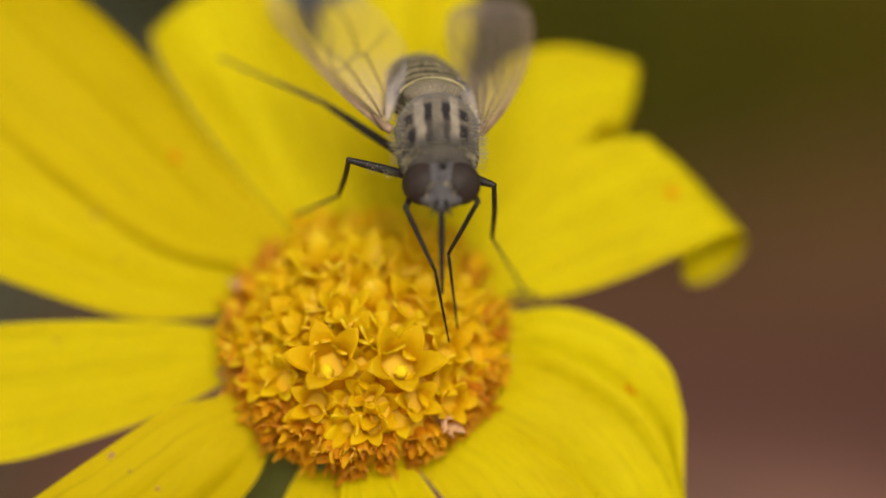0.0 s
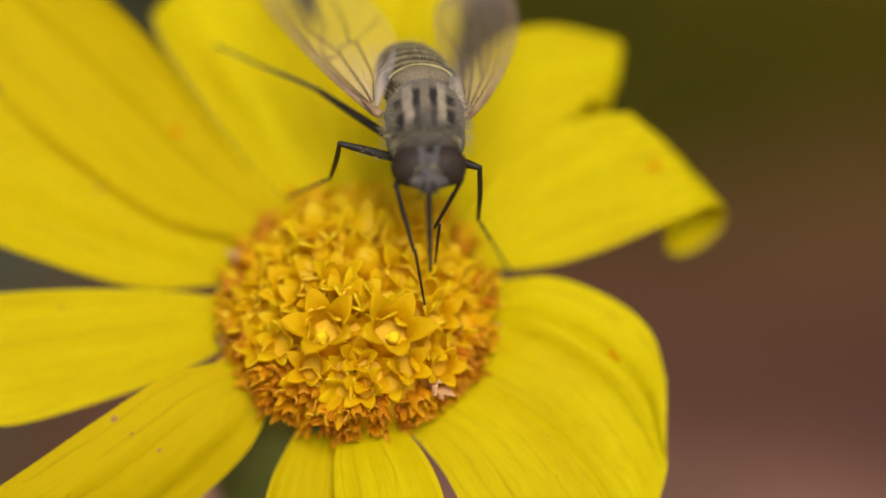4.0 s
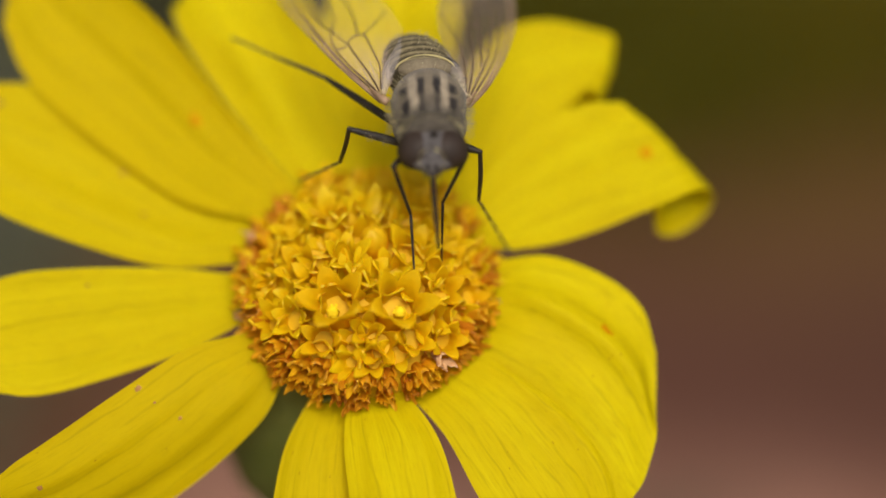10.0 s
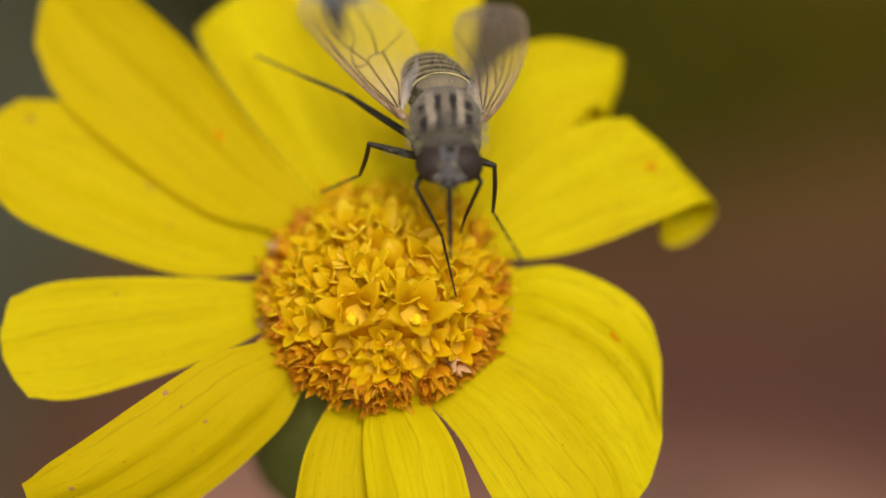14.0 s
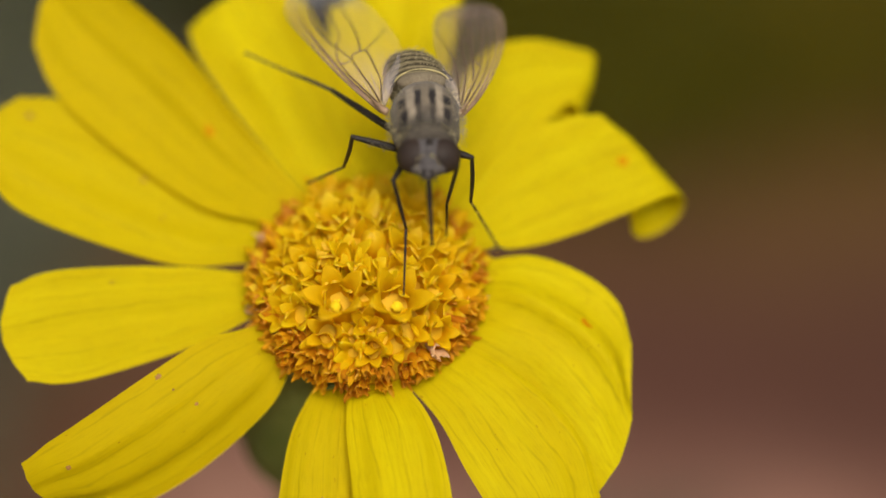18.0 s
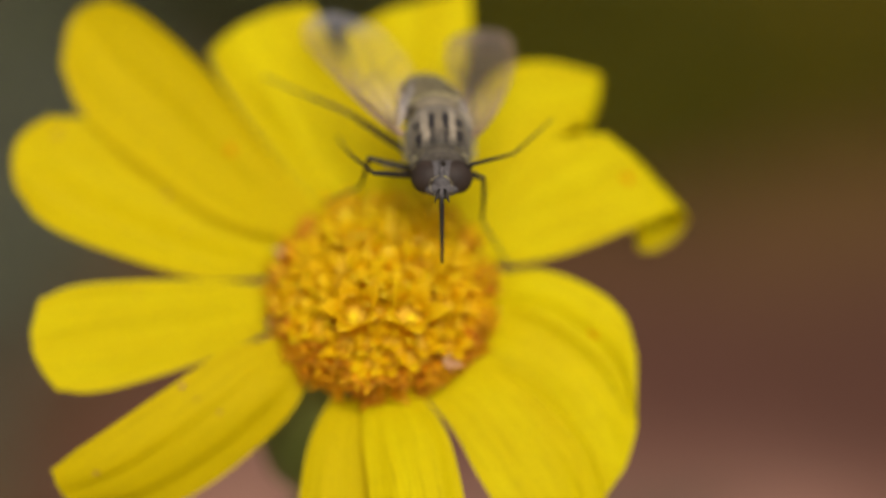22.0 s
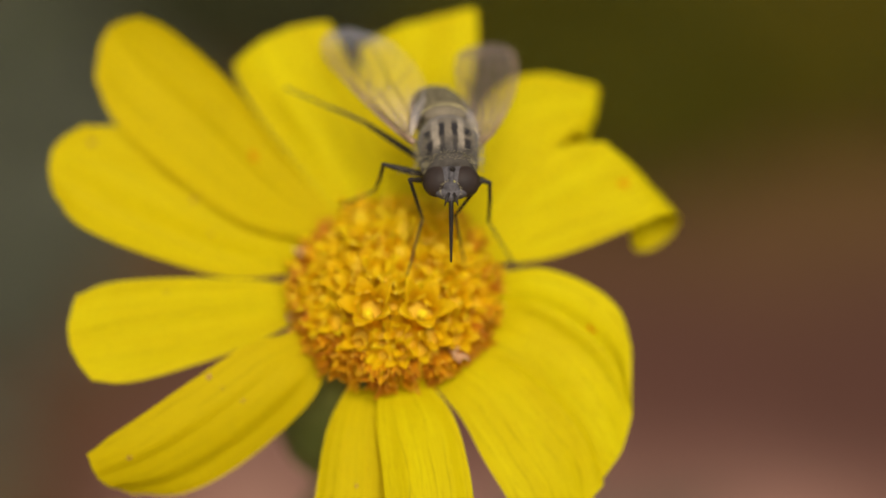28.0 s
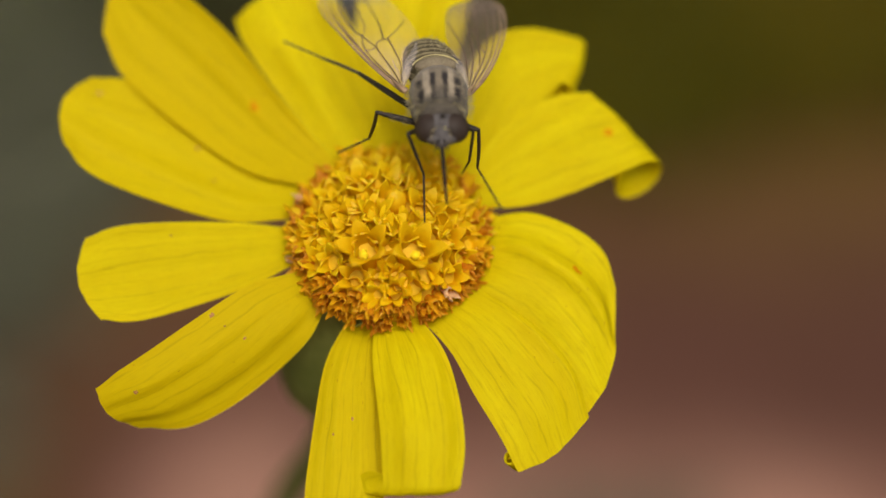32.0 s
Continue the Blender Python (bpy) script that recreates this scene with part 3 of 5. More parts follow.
def floret_mesh(name, mat, kind, seed):
    """One tubular floret, its foot at z = -1.2 and its mouth near z = 0.6, in mm."""
    rng = random.Random(seed)
    bm = bmesh.new()
    N = 30
    rings = []
    if kind == "cup":
        prof = [(-2.2, 0.40, 0.0), (-0.7, 0.62, 0.0), (-0.4, 0.66, 0.0), (0.36, 0.72, 0.0), (0.70, 0.84, 0.5), (0.96, 1.0, 0.85), (1.14, 1.22, 1.0)]
    elif kind == "half":
        prof = [(-1.2, 0.30, 0.0), (-0.4, 0.44, 0.0), (0.05, 0.60, 0.05), (0.42, 0.74, 0.3), (0.76, 0.94, 0.7), (1.02, 1.18, 1.0)]
    elif kind == "bud":
        prof = [(-1.2, 0.30, 0.0), (-0.4, 0.40, 0.0), (0.15, 0.52, 0.0), (0.6, 0.50, 0.05), (0.9, 0.34, 0.1), (1.05, 0.10, 0.1)]
    else:
        prof = [(-1.2, 0.22, 0.0), (-0.4, 0.28, 0.05), (0.1, 0.36, 0.2), (0.45, 0.46, 0.5), (0.75, 0.58, 0.8), (1.0, 0.66, 1.0)]
    lobe_bend = [(rng.uniform(-0.25, 0.25) if kind == 'cup' else rng.uniform(-0.6, 0.45)) if kind != "old" else rng.uniform(-0.5, 0.5) for _ in range(5)]
    lobe_len = [(rng.uniform(0.9, 1.12) if kind == 'cup' else rng.uniform(0.62, 1.4)) if kind != "old" else rng.uniform(0.5, 1.4) for _ in range(5)]
    for z, r, cut in prof:
        ring = []
        for k in range(N):
            a = 2 * math.pi * k / N
            l = int(((k + 3) % N) // 6)
            d = (abs(((k + 3) % 6) - 3) / 3.0) ** (1.0 if kind == "old" else 1.15)          # 0 in a lobe's middle, 1 in the notch
            rr = r * (1 - cut * (0.30 if kind == "half" else 0.44) * d) * (1 + (lobe_len[l] - 1) * cut * (1 - d))
            if kind == "cup":
                rr = (r * (1 - d) + (0.70 + 0.03 * cut) * d) * (1 + (lobe_len[l] - 1) * cut * (1 - d))
            zz = z + cut * (lobe_bend[l] * (1 - d) * 0.8 - (0.34 if kind == "old" else 0.58 if kind == "cup" else 0.78) * d) + (rng.uniform(-0.11, 0.11) * cut if kind == "old" else 0)
            rr *= 1 + (rng.uniform(-0.2, 0.2) * cut if kind == "old" else 0)
            ring.append(bm.verts.new((rr * math.cos(a), rr * math.sin(a), zz)))
        rings.append(ring)
    for a, b in zip(rings, rings[1:]):
        for k in range(N):
            bm.faces.new((a[k], a[(k + 1) % N], b[(k + 1) % N], b[k]))
    bm.faces.new(rings[0][::-1])
    if kind == "bud":
        bm.faces.new(rings[-1])
    else:
        # the inner wall gives the lobes their thickness
        inner = []
        for ring, (z, r, cut) in list(zip(rings, prof))[:0:-1]:
            inner.append([bm.verts.new(Vector((v.co.x * (1 - 0.10 / r), v.co.y * (1 - 0.10 / r), v.co.z + 0.07))) for v in ring])
        chain = [rings[-1], *inner]
        for a, b in zip(chain, chain[1:]):
            for k in range(N):
                bm.faces.new((a[k], a[(k + 1) % N], b[(k + 1) % N], b[k]))
        bm.faces.new(chain[-1])
        for ring in (rings[-1], inner[0]):
            for k in range(N):
                e = bm.edges.get((ring[k], ring[(k + 1) % N]))
                if e:
                    e.smooth = False
    bmesh.ops.recalc_face_normals(bm, faces=bm.faces)
    bmesh.ops.scale(bm, vec=(0.001, 0.001, 0.001), verts=bm.verts)
    me = bpy.data.meshes.new(name)
    bm.to_mesh(me)
    bm.free()
    me.polygons.foreach_set("use_smooth", [True] * len(me.polygons))
    me.materials.append(mat)
    return me


def anther_mesh(seed):
    rng = random.Random(seed)
    bm = bmesh.new()
    tube(bm, [(0, 0, -0.6), (0, 0, 0.0), (0.02, 0.02, 0.18), (0.02, 0.03, 0.28)], [0.18, 0.22, 0.26, 0.14], 10)
    for _ in range(14):
        a = rng.uniform(0, 6.28)
        r = rng.uniform(0.05, 0.3)
        ellipsoid(bm, (r * math.cos(a), r * math.sin(a), 0.26 - 0.5 * r + rng.uniform(-0.04, 0.04)), (0.07, 0.07, 0.06), None, 6, 4)
    bmesh.ops.scale(bm, vec=(0.001, 0.001, 0.001), verts=bm.verts)
    me = bpy.data.meshes.new("anther")
    bm.to_mesh(me)
    bm.free()
    me.polygons.foreach_set("use_smooth", [True] * len(me.polygons))
    me.materials.append(ANTHER)
    return me


CUPS = [floret_mesh("floret", FLORET, "cup", s) for s in (21, 22, 23, 24)]
HALF = [floret_mesh("floret", FLORET, "half", s) for s in (5, 6, 7)]
BUDS = [floret_mesh("floret", BUD, "bud", s) for s in (8, 9)]
OLDS = [floret_mesh("floret", OLD, "old", s) for s in (10, 11, 12, 13)]
PALES = [floret_mesh("floret", PALE, "old", s) for s in (14,)]
ANTHERS = [anther_mesh(s) for s in (1, 2)]


def floret(me, q, nrm, size, spin, label=""):
    ob = new("floret", me)
    ob.parent = disc
    m = WORLD_OF[disc].inverted() @ VIEW @ Matrix.Translation(q * 0.001) @ nrm.to_track_quat("Z", "Y").to_matrix().to_4x4() @ Matrix.Rotation(spin, 4, "Z") @ Matrix.Scale(size, 4)
    ob.matrix_basis = m
    if label:
        ob["label"] = label
    return ob


def build_florets():
    rng = random.Random(11)
    # the open florets of the middle: across, up, size, kind
    taken = []
    for x, y, size, me in ((-1.25, -0.45, 1.30, CUPS[0]), (1.42, -0.45, 1.30, CUPS[1]), (-1.65, 3.55, 1.15, CUPS[2]), (2.15, 1.95, 1.08, CUPS[3]),
                           (0.40, 2.45, 1.22, BUDS[0]), (-0.85, 1.75, 0.90, CUPS[1]), (0.35, 4.05, 0.85, CUPS[3]), (-2.95, 1.30, 0.95, CUPS[2]),
                           (-1.85, -1.95, 0.82, CUPS[3]), (0.20, -1.55, 0.72, CUPS[2]), (2.25, -1.85, 0.85, CUPS[0]), (-3.25, -1.15, 0.80, CUPS[1]),
                           (3.55, 0.20, 0.85, CUPS[2]), (-3.45, 3.00, 0.85, CUPS[0]), (2.20, 3.90, 0.90, CUPS[2]), (3.70, 2.30, 0.80, CUPS[1]),
                           (3.60, -1.90, 0.75, CUPS[3])):
        q, nrm = on_dome(x, y)
        main = size == 1.30
        lean = (nrm + Vector((rng.uniform(-0.12, 0.12), 0.30 if main else rng.uniform(-0.1, 0.3), 0.25))).normalized()
        q = q + nrm * (0.25 if main else rng.uniform(-0.35, 0.0))
        floret(me, q - lean * 0.35, lean, size, -0.31 + rng.uniform(-0.25, 0.25))
        if main:
            floret(ANTHERS[0], q + Vector((-0.12 if x < 0 else 0.10, -0.26, 0)) - lean * 0.24, (lean + Vector((0, -0.3, 0))).normalized(), 1.05, 0.0).name = "anther"
        taken.append((q, size))
    N = 185
    for i in range(N):
        r = math.sqrt((i + 0.5) / N) * 1.02
        phi = i * 2.39996 + 0.7
        r2 = min(1.0, r + rng.uniform(-0.02, 0.02))
        q, nrm = dome(r2, phi + rng.uniform(-0.06, 0.06))
        near = min((q - c).length - size for c, size in taken)
        if near < -0.02:
            continue
        tilt = Vector((rng.uniform(-1, 1), rng.uniform(-1, 1), rng.uniform(-1, 1))) * 0.32
        nrm = (nrm + tilt).normalized()
        spin = rng.uniform(0, 6.28)
        deep = rng.uniform(0.3, 0.75) if near > 0.5 else rng.uniform(0.7, 1.0)
        if r < 0.66:
            floret(rng.choice(HALF + CUPS), q - nrm * deep, nrm, rng.uniform(0.75, 1.0), spin)
        elif r < 0.92:
            floret(rng.choice(HALF + CUPS + OLDS[:2]), q - nrm * deep, nrm, rng.uniform(0.66, 0.92), spin)
        else:
            floret(rng.choice(OLDS), q - nrm * deep, nrm, rng.uniform(0.75, 1.0), spin)
    # two rows of small old florets round the rim
    for i in range(104):
        phi = 2 * math.pi * i / 52 + rng.uniform(-0.05, 0.05)
        h = rng.uniform(-0.35, 0.35) if i < 52 else rng.uniform(0.5, 1.5)
        out = R_DISC * (1.0 if i < 52 else 0.97)
        q = SIDE * (out * math.cos(phi)) + BACK * (out * math.sin(phi)) + AXIS * h
        nrm = (SIDE * math.cos(phi) + BACK * math.sin(phi) + AXIS * rng.uniform(-0.1, 0.7)).normalized()
        pale = i % 23 == 5
        fresh = math.sin(phi) > -0.25 and rng.random() < 0.6
        floret(PALES[0] if pale else rng.choice(HALF if fresh else OLDS), q - nrm * 0.35, nrm, rng.uniform(0.55, 0.85), rng.uniform(0, 6.28), "pale dried floret" if pale else "")


build_florets()
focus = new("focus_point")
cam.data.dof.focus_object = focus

# green cup and stalk under the head
bm = bmesh.new()
path = curve([(0, 0, -0.3), (-1.0, -1.6, -2.8), (-3.50, -7.00, -8.00), (-3.50, -10.90, -13.00), (-4.80, -13.60, -20.00), (-9.00, -21.00, -36.00), (-14, -45, -60)], 30)
end = VIEW.inverted() @ Vector((ROOT.translation.x, ROOT.translation.y, -0.003))
path = path + [path[-1].lerp(end * 1000, f) for f in (0.2, 0.5, 1.0)]
girth = [4.9, 4.85, 4.8, 4.7, 4.6, 4.5, 4.35, 4.2, 4.0, 3.8, 3.55, 3.2, 2.6, 1.9, 1.6, 1.5, 1.4, 1.35, 1.3, 1.25]
tube(bm, path, [girth[i] if i < len(girth) else 1.15 for i in range(len(path))], 18)
part("stem", bm, STEM, daisy, "dark green ribbed stem")
for k in range(12):
    bm = bmesh.new()
    a = 2 * math.pi * (k + 0.3) / 12
    out = SIDE * math.cos(a) + BACK * math.sin(a)
    side = AXIS.cross(out)
    prof = [(-3.4, 1.6, 0.5), (-2.2, 3.6, 1.0), (-1.0, 4.7, 1.1), (-0.7, 5.0, 0.7), (-0.8, 5.4, 0.08)]
    rows = []
    for h, r, w in prof:
        c = AXIS * (h - 0.2) + out * r
        rows.append([bm.verts.new(c + side * (w * b) + AXIS * (0.25 * b * b)) for b in (-1, -0.5, 0, 0.5, 1)]
                    + [bm.verts.new(c + side * (w * b) + AXIS * (0.25 * b * b - 0.25)) for b in (1, 0.5, 0, -0.5, -1)])
    for p0, p1 in zip(rows, rows[1:]):
        for j in range(10):
            bm.faces.new((p0[j], p0[(j + 1) % 10], p1[(j + 1) % 10], p1[j]))
    bm.faces.new(rows[0])
    bm.faces.new(rows[-1])
    bmesh.ops.recalc_face_normals(bm, faces=bm.faces)
    part("sepal", bm, SEPAL, daisy)


# ---------------------------------------------------------------- the bee fly
def fly_frame():
    f = Vector((0.06, -0.73, 0.68)).normalized()
    d = (Vector((0, 0.68, 0.73)) - f * f.dot(Vector((0, 0.68, 0.73)))).normalized()
    x = f.cross(d)
    m = Matrix((x, f, d)).transposed().to_4x4()
    return VIEW @ Matrix.Translation(Vector((2.90, 8.34, 4.50)) * 0.001) @ m


FLY = fly_frame()
fly = empty_at("bee_fly", FLY)
tagged(fly, "grey-brown hairy bee fly with long beak feeding on the daisy", "fly")
TO_FLY = MM.inverted() @ FLY.inverted() @ VIEW @ MM          # view mm to fly mm


def L(p):
    return TO_FLY @ Vector(p)


def band(n, links, value, centre, half, soft):
    """1 where value lies within half of centre, fading out over soft."""
    a = node(n, "ShaderNodeMath")
    a.operation = "SUBTRACT"
    links.new(value, a.inputs[0])
    a.inputs[1].default_value = centre
    b = node(n, "ShaderNodeMath")
    b.operation = "ABSOLUTE"
    links.new(a.outputs[0], b.inputs[0])
    r = n.new("ShaderNodeMapRange")
    r.interpolation_type = "SMOOTHSTEP"
    r.inputs["From Min"].default_value, r.inputs["From Max"].default_value = half, half + soft
    r.inputs["To Min"].default_value, r.inputs["To Max"].default_value = 1.0, 0.0
    links.new(b.outputs[0], r.inputs["Value"])
    return r.outputs[0]


def times(n, links, a, b):
    x = node(n, "ShaderNodeMath")
    x.operation = "MULTIPLY"
    for socket, value in ((x.inputs[0], a), (x.inputs[1], b)):
        if hasattr(value, "is_linked"):
            links.new(value, socket)
        else:
            socket.default_value = value
    return x.outputs[0]


def most(n, links, values):
    out = values[0]
    for v in values[1:]:
        x = node(n, "ShaderNodeMath")
        x.operation = "MAXIMUM"
        links.new(out, x.inputs[0])
        links.new(v, x.inputs[1])
        out = x.outputs[0]
    return out


def thorax_material():
    m, n, links, bsdf = material("striped_thorax")
    co = n.new("ShaderNodeTexCoord").outputs["Object"]
    wob = noise_node(n, links, 2600, 3, co)
    sep = n.new("ShaderNodeSeparateXYZ")
    links.new(co, sep.inputs[0])
    x, y = times(n, links, sep.outputs[0], 1000.0), times(n, links, sep.outputs[1], 1000.0)
    warp = n.new("ShaderNodeMath")
    warp.operation = "MULTIPLY_ADD"
    warp.inputs[1].default_value = 0.30
    links.new(noise_node(n, links, 1500, 3, co), warp.inputs[0])
    links.new(x, warp.inputs[2])
    back = n.new("ShaderNodeMath")
    back.operation = "SUBTRACT"
    back.inputs[1].default_value = 0.15
    links.new(warp.outputs[0], back.inputs[0])
    x = back.outputs[0]
    stripe = most(n, links, [band(n, links, x, c, 0.05, 0.14) for c in (-0.30, 0.34)])
    bold = times(n, links, most(n, links, [band(n, links, x, c, 0.09, 0.13) for c in (-0.32, 0.36)]), band(n, links, y, 0.15, 0.30, 0.45))
    faint = times(n, links, times(n, links, stripe, 0.65), band(n, links, y, 0.9, 0.7, 0.4))
    spots = [times(n, links, band(n, links, x, cx, 0.06, 0.22), band(n, links, y, cy, hy * 0.6, 0.26)) for cx, cy, hy in
             ((1.12, 0.22, 0.22), (1.02, 0.95, 0.20), (-1.02, 0.2, 0.22), (-1.0, 0.9, 0.22))]
    dark = most(n, links, [bold, faint, *spots])
    front = n.new("ShaderNodeMapRange")
    front.inputs["From Min"].default_value, front.inputs["From Max"].default_value = 0.4, 1.3
    links.new(y, front.inputs["Value"])
    col = mixed(n, links, front.outputs[0], (0.19, 0.154, 0.105), (0.085, 0.073, 0.057))
    pale = most(n, links, [band(n, links, x, c, 0.10, 0.16) for c in (-0.66, 0.70)])
    col = mixed(n, links, times(n, links, pale, times(n, links, band(n, links, y, 0.2, 0.7, 0.5), 0.8)), col, (0.37, 0.305, 0.215))
    col = mixed(n, links, dark, col, (0.022, 0.018, 0.016))
    side = most(n, links, [band(n, links, x, c, 0.25, 0.2) for c in (-1.75, 1.75)])
    col = mixed(n, links, times(n, links, side, 0.6), col, (0.16, 0.145, 0.12))
    speck = ramp(n, links, wob, [(0.3, (0.55, 0.55, 0.55)), (0.7, (1.2, 1.2, 1.2))])
    col = mixed(n, links, 0.7, col, speck, "MULTIPLY")
    links.new(col, bsdf.inputs["Base Color"])
    bsdf.inputs["Roughness"].default_value = 0.75
    bsdf.inputs["Specular IOR Level"].default_value = 0.2
    bsdf.inputs["Sheen Weight"].default_value = 0.15
    bump(n, links, bsdf, noise_node(n, links, 9000, 3, co), 0.6, 0.00008)
    return m


def abdomen_material():
    m, n, links, bsdf = material("banded_abdomen")
    co = n.new("ShaderNodeTexCoord").outputs["Object"]
    sep = n.new("ShaderNodeSeparateXYZ")
    links.new(co, sep.inputs[0])
    y = times(n, links, sep.outputs[1], 2 * math.pi * 1000.0 / 0.40)
    s = node(n, "ShaderNodeMath")
    s.operation = "SINE"
    links.new(y, s.inputs[0])
    col = ramp(n, links, s.outputs[0], [(0.0, (0.080, 0.064, 0.034)), (0.45, (0.120, 0.097, 0.052)), (0.8, (0.175, 0.143, 0.076)), (0.95, (0.23, 0.192, 0.105))])
    wob = noise_node(n, links, 2200, 4, co)
    col = mixed(n, links, 0.8, col, ramp(n, links, wob, [(0.3, (0.5, 0.5, 0.5)), (0.7, (1.2, 1.2, 1.2))]), "MULTIPLY")
    links.new(col, bsdf.inputs["Base Color"])
    bsdf.inputs["Roughness"].default_value = 0.8
    bsdf.inputs["Specular IOR Level"].default_value = 0.2
    bump(n, links, bsdf, noise_node(n, links, 8000, 3, co), 0.6, 0.0001)
    return m


def eye_material():
    m, n, links, bsdf = material("brown_compound_eye")
    co = n.new("ShaderNodeTexCoord").outputs["Object"]
    facets = node(n, "ShaderNodeTexVoronoi", Scale=16000)
    links.new(co, facets.inputs["Vector"])
    big = noise_node(n, links, 700, 2, co)
    col = ramp(n, links, big, [(0.35, (0.026, 0.017, 0.012)), (0.65, (0.046, 0.030, 0.021))])
    links.new(col, bsdf.inputs["Base Color"])
    bsdf.inputs["Roughness"].default_value = 0.6
    bsdf.inputs["Specular IOR Level"].default_value = 0.25
    bump(n, links, bsdf, facets.outputs["Distance"], 0.25, 0.00002)
    return m


def wing_material(name, stops, root, tip):
    """A clear membrane: stops give how much of it is tinted from root to tip."""
    m, n, links, bsdf = material(name)
    uv = n.new("ShaderNodeTexCoord").outputs["UV"]
    sep = n.new("ShaderNodeSeparateXYZ")
    links.new(uv, sep.inputs[0])
    cloud = noise_node(n, links, 1.0, 3, uv, (3.5, 2, 1))
    fold = noise_node(n, links, 1.0, 2, uv, (16, 1.2, 1))
    amount = ramp(n, links, sep.outputs[1], [(p, (v, v, v)) for p, v in stops])
    amount = mixed(n, links, 0.8, amount, ramp(n, links, cloud, [(0.3, (0.85, 0.85, 0.85)), (0.7, (1.15, 1.15, 1.15))]), "MULTIPLY")
    amount = mixed(n, links, 0.6, amount, ramp(n, links, fold, [(0.3, (0.6, 0.6, 0.6)), (0.7, (1.4, 1.4, 1.4))]), "MULTIPLY")
    links.new(ramp(n, links, sep.outputs[1], [(0.3, root), (0.7, tip)]), bsdf.inputs["Base Color"])
    bsdf.inputs["Roughness"].default_value = 0.3
    bsdf.inputs["Specular IOR Level"].default_value = 0.4
    clear = n.new("ShaderNodeBsdfTransparent")
    clear.inputs[0].default_value = (0.96, 0.94, 0.92, 1)
    mix = n.new("ShaderNodeMixShader")
    links.new(amount, mix.inputs[0])
    links.new(clear.outputs[0], mix.inputs[1])
    links.new(bsdf.outputs[0], mix.inputs[2])
    links.new(mix.outputs[0], n["Material Output"].inputs["Surface"])
    bump(n, links, bsdf, fold, 0.4, 0.0003)
    return m


THORAX, ABDOMEN, EYE = thorax_material(), abdomen_material(), eye_material()
TAN = simple("tan_scutellum", (0.15, 0.12, 0.075), (0.25, 0.205, 0.13), 1200, 0.7, 0.5, 0.0001, 0.25)
FACE = simple("grey_dusted_face", (0.055, 0.048, 0.046), (0.15, 0.135, 0.13), 1300, 0.7, 0.6, 0.00008, 0.25)
COLLAR = simple("grey_brown_collar", (0.060, 0.050, 0.038), (0.120, 0.102, 0.078), 1500, 0.8, 0.7, 0.0001, 0.2)
GREY = simple("grey_flank", (0.11, 0.10, 0.085), (0.24, 0.215, 0.17), 1500, 0.75, 0.7, 0.0001, 0.2)
BLACK = simple("black_leg", (0.012, 0.010, 0.008), (0.036, 0.027, 0.019), 1500, 0.45, 0.4, 0.00005, 0.28)
BROWN = simple("brown_leg", (0.050, 0.038, 0.016), (0.085, 0.066, 0.03), 1500, 0.45, 0.4, 0.00005, 0.4)
RIM = simple("pale_yellow_rim", (0.36, 0.30, 0.12), (0.52, 0.44, 0.20), 1200, 0.6)
HAIR = simple("pale_hair", (0.32, 0.27, 0.14), (0.48, 0.42, 0.25), 1500, 0.5, 0.0, 0.0001, 0.3)
VEIN = simple("brown_vein", (0.065, 0.038, 0.024), (0.13, 0.078, 0.05), 900, 0.5)
COSTA = simple("tan_wing_edge", (0.20, 0.125, 0.07), (0.38, 0.25, 0.15), 900, 0.5)
YELLOW_DOT = simple("yellow_dot", (0.42, 0.38, 0.10), (0.52, 0.46, 0.14), 900, 0.5)
# the clear wing's tan root colour is whitened to paint in its pale sheen
WING_L = wing_material("clear_wing", ((0.0, 0.50), (0.22, 0.32), (0.42, 0.10), (0.66, 0.10), (0.86, 0.38), (1.0, 0.5)), (0.62, 0.48, 0.38), (0.44, 0.43, 0.44))
ALULA = wing_material("whitish_wing_base", ((0.0, 0.30), (0.5, 0.26), (1.0, 0.2)), (0.60, 0.53, 0.46), (0.56, 0.50, 0.44))
WING_R = wing_material("smoky_wing", ((0.0, 0.6), (0.25, 0.42), (0.45, 0.22), (0.60, 0.28), (0.80, 0.66), (1.0, 0.72)), (0.46, 0.35, 0.25), (0.20, 0.15, 0.11))


def fly_part(name, bm, mat, label="", parent=None):
    return part(name, bm, mat, parent or fly, label, FLY)


bm = bmesh.new()
ellipsoid(bm, (0, 0, 0), (1.66, 1.88, 1.45), None, 48, 32)
for v in bm.verts:
    v.co += v.co.normalized() * 0.03 * noise.noise(v.co * 2.5)
thorax = fly_part("thorax", bm, THORAX, "striped grey-tan thorax")
for sx in (1, -1):
    bm = bmesh.new()
    ellipsoid(bm, (sx * 1.22, 0.40, -0.70), (0.42, 0.95, 0.75), None, 20, 14)
    ellipsoid(bm, (sx * 1.52, -0.15, 0.10), (0.18, 0.28, 0.22), None, 14, 10)
    fly_part("flank", bm, GREY, "grey bristly flank")
bm = bmesh.new()
ellipsoid(bm, (0.02, 1.62, -0.12), (1.30, 0.60, 1.08), None, 32, 18)
fly_part("collar", bm, COLLAR, "grey-brown dusted collar behind the head")
bm = bmesh.new()
ellipsoid(bm, (0.08, -1.66, 0.66), (1.20, 0.50, 0.50), None, 28, 16)
scutellum = fly_part("scutellum", bm, TAN, "tan scutellum")
bm = bmesh.new()
